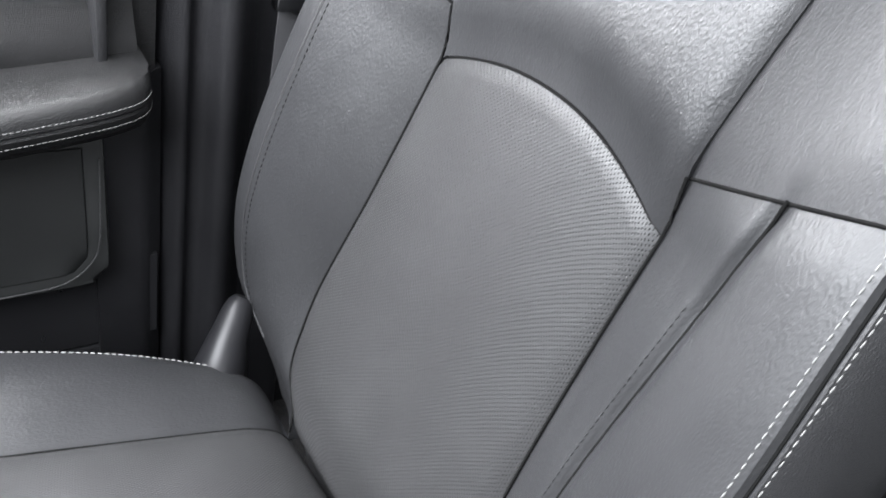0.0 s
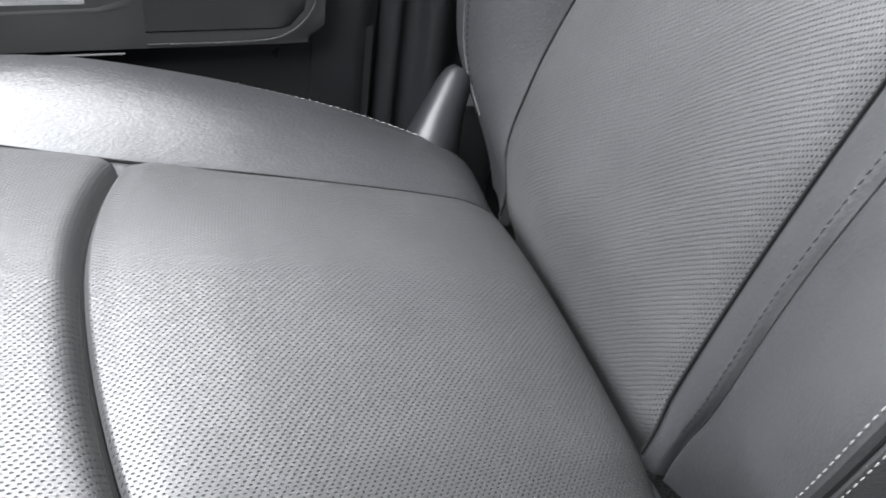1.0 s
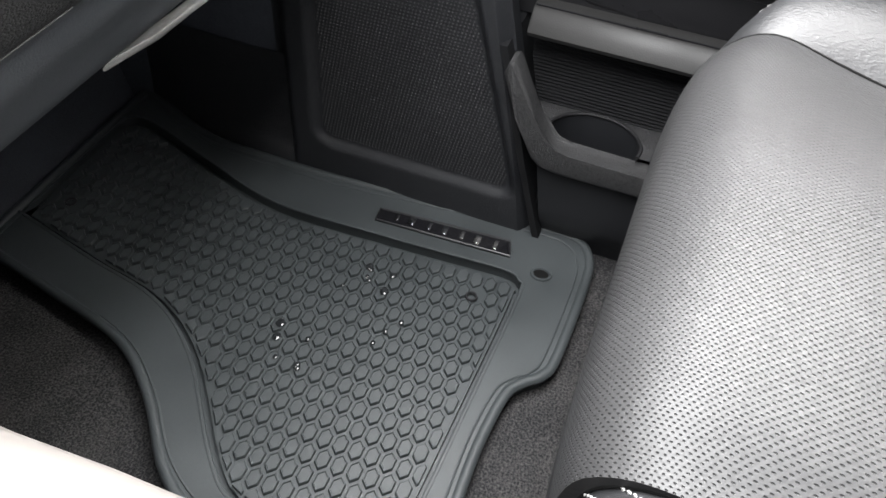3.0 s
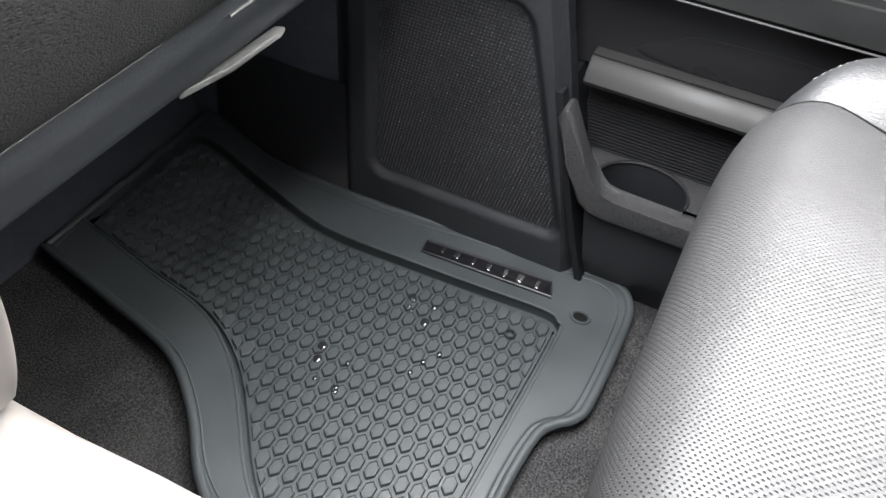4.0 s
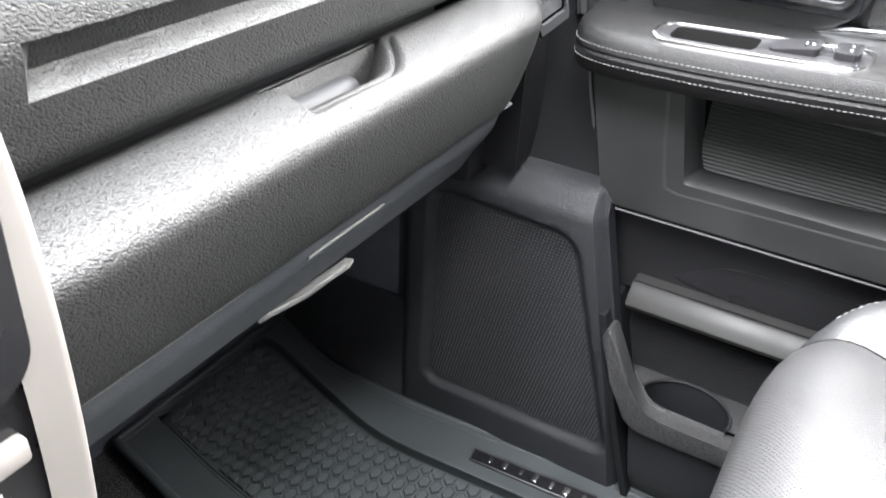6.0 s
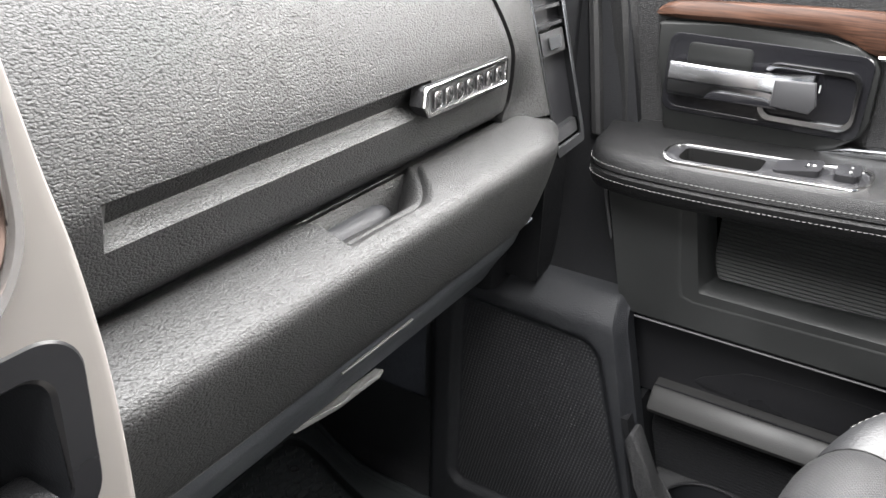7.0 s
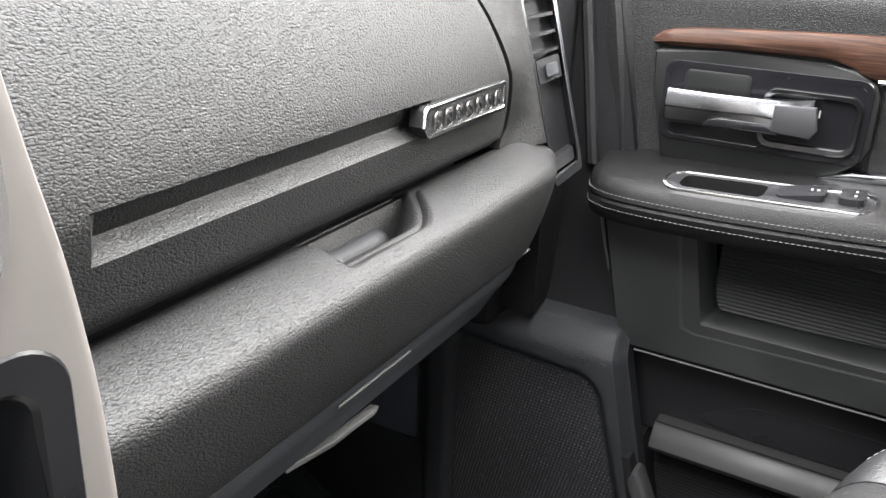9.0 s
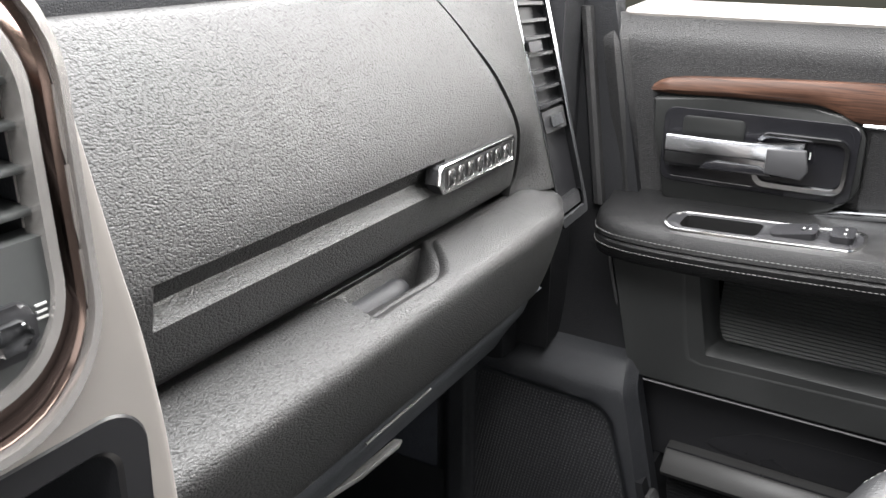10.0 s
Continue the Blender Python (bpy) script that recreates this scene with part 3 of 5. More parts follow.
def seat():
    ob = thing("passenger_seat", (SC, -0.25, 0), "charcoal leather car seat with perforated panels and pale stitching", "car seat")
    across = spread(-1, 1, 28)
    dn = (0, 0, -0.03)
    part("cushion_front_panel", surf(spread(0, 0.33, 40) + spread(0.334, SEAM - 0.0004, 24), across, lambda v, a: cushion_point(a, v), lambda v, a: (a * 0.20, v), back=dn), PERFORATED, ob, "perforated charcoal leather front cushion panel")
    part("cushion_rear_panel", surf(spread(SEAM + 0.0002, SEAM + 0.006, 8) + spread(SEAM + 0.0075, 0.39, 6) + spread(0.40, 0.73, 36), across, lambda v, a: cushion_point(a, v), lambda v, a: (a * 0.20, v), back=dn), PERFORATED, ob, "perforated charcoal leather rear cushion panel")
    part("cross_seam", tube([cushion_point(a, SEAM - 0.0022) + Vector((0, 0, 0.0002)) for a in spread(-0.985, 0.985, 24)], 0.0022, 8), THREAD_DARK, ob, "black sunken cross seam")
    for side in (1, -1):
        rows = spread(0.03, 0.725, 60)
        b = part("cushion_bolster", surf(rows, spread(0, 1, 22), lambda v, w: bolster_point(side, v, w), back=(-side * 0.012, 0, -0.02)), LEATHER, ob, "smooth charcoal leather side bolster")
        ridge = [bolster_point(side, v, 0.53) for v in spread(0.205, 0.66, 60)]
        part("stitching", stitches(ridge, radius=0.0006), THREAD_WHITE, b, "pale ridge stitching")
        if side < 0:
            for v0, lean in ((0.170, 0.075), (0.1935, 0.080)):
                row = stitches([bolster_point(side, v0 + lean * w, w) for w in spread(0.02, 0.9, 24)], pitch=0.0062, length=0.0050, radius=0.0009, lift=(-0.0005, 0.0006, 0.0008))
                part("corner_stitching", row, THREAD_WHITE, b, "pale stitching round the corner")
        part("seam", tube([bolster_point(side, v, 0.0) + Vector((0, 0, 0.0036)) for v in spread(0.10, 0.70, 50)], 0.0013, 6), THREAD_DARK, b, "black side seam")
    part("seat_base", box((SC - 0.225, -0.50, 0.05), (SC + 0.225, -0.045, 0.30), 0.03), BLACK, ob, "black seat base")
    part("seat_frame", box((SC - 0.235, -0.48, -0.012), (SC + 0.235, -0.10, 0.06), 0.01), BLACK, ob)
    # backrest
    insert = surf(spread(-0.04, 1, 60), across, lambda t, a: back_point(a, lerp(-0.05, arch(a) - 0.001, (t + 0.04) / 1.04)), lambda t, a: (a * 0.145, t * 0.44), back=-BN * 0.03)
    part("backrest_panel", insert, PERFORATED, ob, "perforated charcoal leather backrest panel")
    part("arch_seam", tube([back_point(a, arch(a)) for a in spread(-0.98, 0.98, 24)], 0.0014, 5), THREAD_DARK, ob, "black curved seam")

    def upper(t, a):
        s = lerp(arch(a) + 0.001, 0.80, t)
        return back_place(a * hw_b(s, a), s, 0.020 * step(arch(a), arch(a) + 0.06, s) + 0.008 * (1 - a * a) - 0.007 * step(0.92, 1, abs(a)))
    part("backrest_upper_panel", surf(spread(0, 1, 24), across, upper, lambda t, a: (a * 0.15, t * 0.4), back=-BN * 0.03), LEATHER, ob, "smooth charcoal leather upper backrest panel")
    for side in (1, -1):
        def cut(w):
            return 0.437 + 0.05 * min(1, w / 0.62)
        ws = spread(0, 0.66, 60)
        low = surf(spread(0, 1, 44), ws, lambda t, w: wing_point(side, lerp(-0.03, cut(w) - 0.001, t), w) - BN * (0.003 * math.exp(-((t - 1) / 0.03) ** 2)), back=-BN * 0.012)
        wing = part("backrest_bolster", low, LEATHER, ob, "smooth charcoal leather backrest bolster")
        up = surf(spread(0, 1, 24), ws, lambda t, w: wing_point(side, lerp(cut(w) + 0.001, 0.80, t), w) - BN * (0.003 * math.exp(-(t / 0.05) ** 2)), back=-BN * 0.012)
        part("backrest_upper_bolster", up, LEATHER, ob)
        flank = surf(spread(-0.03, 0.80, 50), spread(0.66, 1.0, 14), lambda s, w: wing_point(side, s, w), back=-BN * 0.012)
        part("backrest_flank", flank, LEATHER_SIDE if side < 0 else LEATHER, ob, "black leather backrest flank" if side < 0 else "")
        part("wing_seam", tube([wing_point(side, cut(w), w) - BN * 0.0025 for w in spread(0, 0.9, 24)], 0.0013, 5), THREAD_DARK, wing, "black cross seam")
        part("panel_seam", tube([wing_point(side, s, 0.0) + BN * 0.002 for s in spread(-0.02, 0.437, 40)], 0.0013, 5), THREAD_DARK, wing, "black side seam")
        if side < 0:
            part("piping", tube([wing_point(side, s, tuck_w(s)) - BN * 0.0004 for s in spread(0.0, 0.465, 40)], 0.0013, 7), THREAD_DARK, wing, "dark tucked seam")
            part("tuck_stitching", stitches([wing_point(side, s, tuck_w(s) - 0.035) for s in spread(0.0, 0.39, 40)], radius=0.0006), LEATHER, wing, "dark seam stitching")
            rows = stitches([wing_point(side, s, 0.60) for s in spread(0.05, 0.75, 60)], lift=tuple(BN * 0.0008))
            stitches([wing_point(side, s, 0.67) for s in spread(0.05, 0.75, 60)], lift=tuple(BN * 0.0008), bm=rows)
            part("stitching", rows, THREAD, wing, "double pale stitching")
            part("edge_seam", tube([wing_point(side, s, 0.635) for s in spread(0.03, 0.77, 60)], 0.0016, 5), THREAD_DARK, wing)
        else:
            part("stitching", stitches([wing_point(side, s, 0.475) for s in spread(0.05, 0.75, 60)], radius=0.0006), THREAD_DARK, wing, "dark edge stitching")
            part("edge_seam", tube([wing_point(side, s, 0.51) for s in spread(0.03, 0.77, 60)], 0.0013, 6), LEATHER_SIDE, wing, "raised edge seam")
    part("back_shell", surf(spread(-0.05, 0.8, 10), spread(-1, 1, 8), lambda s, a: back_place(a * 0.25, s, -0.10 - 0.03 * (1 - a * a)), back=-BN * 0.02), BLACK, ob, "black seat back shell")
    # recliner cover at the outer hinge
    hinge = curve_points([(0.660, -0.484, 0.386), (0.654, -0.475, 0.372), (0.641, -0.461, 0.348), (0.630, -0.450, 0.322), (0.626, -0.444, 0.300), (0.622, -0.440, 0.270)], 4)
    size = table([(0, 0.009), (0.12, 0.015), (0.35, 0.020), (0.6, 0.028), (0.8, 0.030), (1, 0.030)])
    part("recliner_cover", tube(hinge, size, 16, flat=1.15), HINGE, ob, "rounded black plastic recliner cover")


seat()


# ---- rubber floor mat ----
MAT_OUT = [(0.432, 0.7435), (0.4288, 0.741), (0.427, 0.735), (0.402, 0.618), (0.376, 0.514), (0.329, 0.446), (0.262, 0.379), (0.228, 0.30), (0.222, 0.17), (0.235, 0.128), (0.30, 0.121), (0.40, 0.123), (0.470, 0.117), (0.494, 0.104), (0.510, 0.088), (0.54, 0.080), (0.66, 0.078),
           (0.700, 0.086), (0.718, 0.104), (0.722, 0.135), (0.715, 0.255), (0.699, 0.409), (0.697, 0.523), (0.702, 0.609), (0.735, 0.700), (0.751, 0.738), (0.750, 0.7425), (0.746, 0.7435), (0.60, 0.7437), (0.45, 0.7437)]
MAT_IN = [(0.490, 0.7405), (0.4868, 0.738), (0.485, 0.732), (0.458, 0.614), (0.437, 0.515), (0.387, 0.437), (0.290, 0.350), (0.262, 0.30), (0.258, 0.19), (0.272, 0.157), (0.33, 0.151), (0.45, 0.147), (0.605, 0.143), (0.628, 0.150), (0.637, 0.172), (0.633, 0.25), (0.629, 0.334), (0.627, 0.466), (0.657, 0.575), (0.690, 0.672), (0.698, 0.715), (0.686, 0.737), (0.674, 0.7405), (0.60, 0.7405), (0.51, 0.7405)]
mat_out = [(p.x, p.y) for p in curve_points([(a, b, 0) for a, b in MAT_OUT], 5, True)]
mat_in = [(p.x, p.y) for p in curve_points([(a, b, 0) for a, b in MAT_IN], 5, True)]


def inside(outline, x, y):
    hit = False
    for (x0, y0), (x1, y1) in zip(outline, outline[1:] + outline[:1]):
        if (y0 > y) != (y1 > y) and x < x0 + (y - y0) * (x1 - x0) / (y1 - y0):
            hit = not hit
    return hit


def distance(outline, x, y):
    best = 9.0
    for (x0, y0), (x1, y1) in zip(outline, outline[1:] + outline[:1]):
        dx, dy = x1 - x0, y1 - y0
        t = max(0, min(1, ((x - x0) * dx + (y - y0) * dy) / (dx * dx + dy * dy + 1e-12)))
        best = min(best, math.hypot(x - x0 - t * dx, y - y0 - t * dy))
    return best


def flat_fill(loops, z):
    bm = bmesh.new()
    edges = []
    for loop in loops:
        vs = [bm.verts.new((x, y, z)) for x, y in loop]
        edges += [bm.edges.new((vs[i], vs[(i + 1) % len(vs)])) for i in range(len(vs))]
    bmesh.ops.triangle_fill(bm, edges=edges, use_beauty=True)
    return bm


def inset(outline, by):
    """The outline drawn in by a distance."""
    out, n = [], len(outline)
    for i, (x, y) in enumerate(outline):
        (ax, ay), (bx, by_) = outline[i - 1], outline[(i + 1) % n]
        d = Vector((bx - ax, by_ - ay)).normalized()
        nx, ny = -d.y, d.x
        if not inside(outline, x + nx * 0.003, y + ny * 0.003):
            nx, ny = -nx, -ny
        out.append((x + nx * by, y + ny * by))
    return out


def clipped(shape, outline, margin):
    """Cuts a small shape off at a margin from the nearest side of the outline."""
    cx, cy = sum(p[0] for p in shape) / len(shape), sum(p[1] for p in shape) / len(shape)
    best = None
    for (x0, y0), (x1, y1) in zip(outline, outline[1:] + outline[:1]):
        dx, dy = x1 - x0, y1 - y0
        t = max(0, min(1, ((cx - x0) * dx + (cy - y0) * dy) / (dx * dx + dy * dy + 1e-12)))
        px, py_ = x0 + t * dx, y0 + t * dy
        d = math.hypot(cx - px, cy - py_)
        if best is None or d < best[0]:
            best = (d, px, py_)
    d, px, py_ = best
    nx, ny = (cx - px) / d, (cy - py_) / d
    out = []
    for p, q in zip(shape, shape[1:] + shape[:1]):
        sp, sq = (p[0] - px) * nx + (p[1] - py_) * ny - margin, (q[0] - px) * nx + (q[1] - py_) * ny - margin
        if sp >= 0:
            out.append(p)
        if (sp < 0) != (sq < 0):
            t = sp / (sp - sq)
            out.append((lerp(p[0], q[0], t), lerp(p[1], q[1], t)))
    return out


def floor_mat():
    ob = thing("floor_mat", (0.5, 0.42, 0), "black rubber floor mat with raised hexagons and wet specks", "floor mat")
    part("base", prism(inset(mat_in, 0.0085), "z", -0.0105, 0.0, 0.0015), RUBBER, ob)
    part("channel", prism(mat_in, "z", -0.011, -0.007), RUBBER, ob, "dark moulded channel round the tray")
    bm = flat_fill([mat_out, mat_in], 0.010)
    lower = [[bm.verts.new((x, y, -0.011)) for x, y in loop] for loop in (mat_out, mat_in)]
    top = {(round(v.co.x, 5), round(v.co.y, 5)): v for v in bm.verts if v.co.z > 0}
    for loop, low in zip((mat_out, mat_in), lower):
        up = [top[(round(Vector((x, y, 0)).x, 5), round(Vector((x, y, 0)).y, 5))] for x, y in loop]
        for i in range(len(loop)):
            k = (i + 1) % len(loop)
            bm.faces.new((up[i], up[k], low[k], low[i]))
    part("border", bm, RUBBER, ob, "smooth black rubber border")
    part("inner_lip", tube([(x, y, 0.0092) for x, y in mat_in], 0.0024, 8, closed=True, flat=0.8), RUBBER, ob, "raised inner lip")
    part("outer_lip", tube([(x, y, 0.0080) for x, y in mat_out], 0.0060, 10, closed=True, flat=0.9), RUBBER, ob, "raised outer lip")
    groove = [(x + (0.475 - x) * 0.055, y + (0.42 - y) * 0.035, 0.0098) for x, y in mat_out]
    part("border_bead", tube(groove, 0.0016, 5, closed=True), RUBBER, ob, "thin moulded bead")
    # name plate on the border, its writing as plain blocks
    plate = prism([(0.647, 0.343), (0.668, 0.345), (0.681, 0.178), (0.655, 0.170)], "z", 0.006, 0.0125, 0.002)
    p = part("emblem_plate", plate, PIANO, ob, "gloss black moulded emblem plate")
    rim = [(0.6475, 0.3425, 0.0126), (0.6675, 0.3445, 0.0126), (0.6800, 0.1785, 0.0126), (0.6560, 0.1710, 0.0126)]
    part("plate_rim", tube([Vector(q).lerp(Vector(r), k / 4) for q, r in zip(rim, rim[1:] + rim[:1]) for k in range(4)], 0.0014, 5, closed=True), GREY_METAL, p, "thin raised rim")
    for i in range(7):
        y = 0.190 + 0.021 * i
        # three bars get a brighter metal, a glint put into their colour
        part("emblem_bar", box((0.6590 - 0.004 * i / 7, y, 0.0122), (0.673 - 0.007 * i / 7, y + (0.008 if i % 2 else 0.005), 0.0142), 0.0012), BRIGHT if i < 3 else CHROME, p)
    part("grommet", tube([(0.645 + 0.009 * math.cos(t), 0.129 + 0.011 * math.sin(t), 0.0105) for t in spread(0, 6.1, 18)], 0.0022, 6, closed=True), RUBBER, ob, "oval fixing hole rim")
    # no opening here: a black disc paints the dark of the fixing hole
    hole = prism([(0.645 + 0.008 * math.cos(t), 0.129 + 0.010 * math.sin(t)) for t in spread(0, 5.9, 16)], "z", 0.0099, 0.0108)
    part("grommet_disc", hole, THREAD_DARK, ob, "flat black disc painting the fixing hole's shade")
    for x, y in ((0.646, 0.683), (0.529, 0.699), (0.586, 0.194)):
        part("fixing_stud", tube([(x + 0.006 * math.cos(t), y + 0.006 * math.sin(t), 0.0042) for t in spread(0, 5.9, 14)], 0.0016, 6, closed=True), BLACK_SMOOTH, ob, "small round moulded stud")
    # hexagons: rows 21 mm apart, 17 mm along the row, every other row shifted
    half_l, half_w, flat = 0.0118, 0.0066, 0.0055

    HEX = [(half_l, 0), (flat, half_w), (-flat, half_w), (-half_l, 0), (-flat, -half_w), (flat, -half_w)]

    def hexagon(bm, cx, cy, keep=1.0):
        rings = [[(cx + a * k, cy + b * k, z) for a, b in HEX] for k, z in ((1.04, -0.0005), (1.0, 0.0032), (0.93, 0.0042), (0.84, 0.0042), (0.76, 0.0028))]
        return loft(rings, bm)
    alone = bpy.data.meshes.new("hexagon")
    hb = hexagon(bmesh.new(), 0, 0)
    bmesh.ops.recalc_face_normals(hb, faces=hb.faces[:])
    hb.to_mesh(alone)
    hb.free()
    alone.materials.append(RUBBER)
    rest, count = bmesh.new(), 0
    for i in range(-1, 24):
        for j in range(-2, 40):
            x, y = 0.253 + 0.0212 * i, 0.138 + 0.0170 * j + (0.0085 if i % 2 else 0)
            if not inside(mat_in, x, y):
                continue
            gap = distance(mat_in, x, y)
            if any(math.hypot(x - a, y - b) < 0.012 for a, b in ((0.646, 0.683), (0.529, 0.699), (0.586, 0.194))):
                continue
            if gap < 0.0235:
                full = [(x + q, y + r) for q, r in HEX]
                left = clipped(full, mat_in, 0.0115)
                if len(left) > 2 and abs(sum(p[0] * q[1] - q[0] * p[1] for p, q in zip(left, left[1:] + left[:1]))) / 2 > 6e-5:
                    mx, my = sum(p[0] for p in left) / len(left), sum(p[1] for p in left) / len(left)
                    loft([[(mx + (q - mx) * k, my + (r - my) * k, z) for q, r in left] for k, z in ((1.05, -0.0005), (1.0, 0.0030), (0.86, 0.0040))], rest)
            elif count < 300 and y < 0.50:
                h = new("hexagon", alone)
                h.parent, h.matrix_parent_inverse = ob, Matrix.Translation(-Vector(ob["at"]))
                h.location = (x, y, 0)
                count += 1
            else:
                hexagon(rest, x, y)
    tagged(part("far_relief", rest, RUBBER, ob, smooth=False), kind="stuff")


floor_mat()
rng = random.Random(4)
for cx, cy, n, spreadr in ((0.441, 0.355, 8, 0.030), (0.555, 0.315, 8, 0.032), (0.50, 0.265, 3, 0.02)):
    for k in range(n):
        x, y = cx + rng.uniform(-1, 1) * spreadr, cy + rng.uniform(-1, 1) * spreadr
        r = rng.uniform(0.0018, 0.0052)
        bm = bmesh.new()
        bmesh.ops.create_icosphere(bm, subdivisions=2, radius=1.0)
        for v in bm.verts:
            wob = 1 + 0.25 * noise.noise(v.co * 1.3 + Vector((k, cx * 9, 0)))
            v.co = Vector((v.co.x * r * wob * 1.2, v.co.y * r * wob, max(-0.1, v.co.z) * 0.0016))
        d = part("water_drop", bm, WATER)
        d.location = (x, y, 0.0038)
        tagged(d, "small dark water drop on the rubber mat", "water drop", "drops on the mat")


# ---- dashboard ----
gb_y = table([(0.615, 0.354), (0.63, 0.3515), (0.658, 0.345), (0.683, 0.3415), (0.72, 0.350), (0.76, 0.365), (0.79, 0.380), (0.815, 0.397)])
gb_x = table([(0.615, 0.612), (0.622, 0.619), (0.63, 0.621), (0.66, 0.612), (0.728, 0.580), (0.765, 0.552), (0.815, 0.515)])


def groove_depth(x, z):
    if z >= 0.6832 or z <= 0.656 or x <= 0.168 or x >= 0.462:
        return 0.0
    if z > 0.6655:
        d = lerp(0.0135, 0.0090, (z - 0.6655) / 0.0177) * min(1, (0.6832 - z) / 0.0006)
    else:
        d = 0.0135 * (z - 0.656) / 0.0095
    return d * min(1, (x - 0.168) / 0.010, (0.462 - x) / 0.002)


def glove_point(u, z):
    x = u if u < 0.47 else 0.47 + (u - 0.47) / 0.15 * (gb_x(z) - 0.47)
    y = gb_y(z) + groove_depth(u, z)
    y += 0.006 * step(0.612, 0.62, u) + 0.006 * step(0.623, 0.615, z) + 0.009 * step(0.811, 0.8155, z)
    return (x, y, z)


KNEE = [(0.0, 0.380, 0.596), (0.02, 0.362, 0.604), (0.032, 0.352, 0.6105), (0.050, 0.335, 0.6095), (0.068, 0.318, 0.6055), (0.080, 0.3065, 0.6005), (0.088, 0.3015, 0.594), (0.098, 0.3015, 0.584), (0.135, 0.3105, 0.548), (0.168, 0.3215, 0.516), (0.182, 0.328, 0.505), (0.195, 0.339, 0.4975), (0.225, 0.368, 0.496)]
ky, kz = table([(a, b) for a, b, c in KNEE]), table([(a, c) for a, b, c in KNEE])


def knee_point(x, w):
    y, z = ky(w), kz(w)
    t = step(0.585, 0.70, x)
    z += 0.022 * t * t * step(0.044, 0.010, w) + 0.035 * step(0.60, 0.668, x) ** 2 * step(0.11, 0.225, w)
    y += 0.020 * step(0.60, 0.668, x) ** 2 * step(0.03, 0.06, w)
    first, last = 0.328 + 0.17 * (y - 0.317), 0.430 + 0.90 * max(0, y - 0.316)
    sx = min(step(first - 0.003, first + 0.005, x), step(last + 0.004, last - 0.024, x))
    sw = step(0.018, 0.024, w) * max(0.0, min(1.0, (0.0715 - w) / 0.040)) ** 1.1
    z -= (0.034 + 0.016 * step(0.36, 0.43, x)) * sx * sw
    return (x, y, z)


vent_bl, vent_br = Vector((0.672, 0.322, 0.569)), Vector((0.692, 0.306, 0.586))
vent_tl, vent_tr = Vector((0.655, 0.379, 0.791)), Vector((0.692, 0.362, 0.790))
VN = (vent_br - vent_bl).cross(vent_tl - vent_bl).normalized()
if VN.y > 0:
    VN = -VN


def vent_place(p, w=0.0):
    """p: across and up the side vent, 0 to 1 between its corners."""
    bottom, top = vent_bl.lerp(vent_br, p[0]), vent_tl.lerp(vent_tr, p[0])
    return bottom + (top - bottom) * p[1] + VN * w


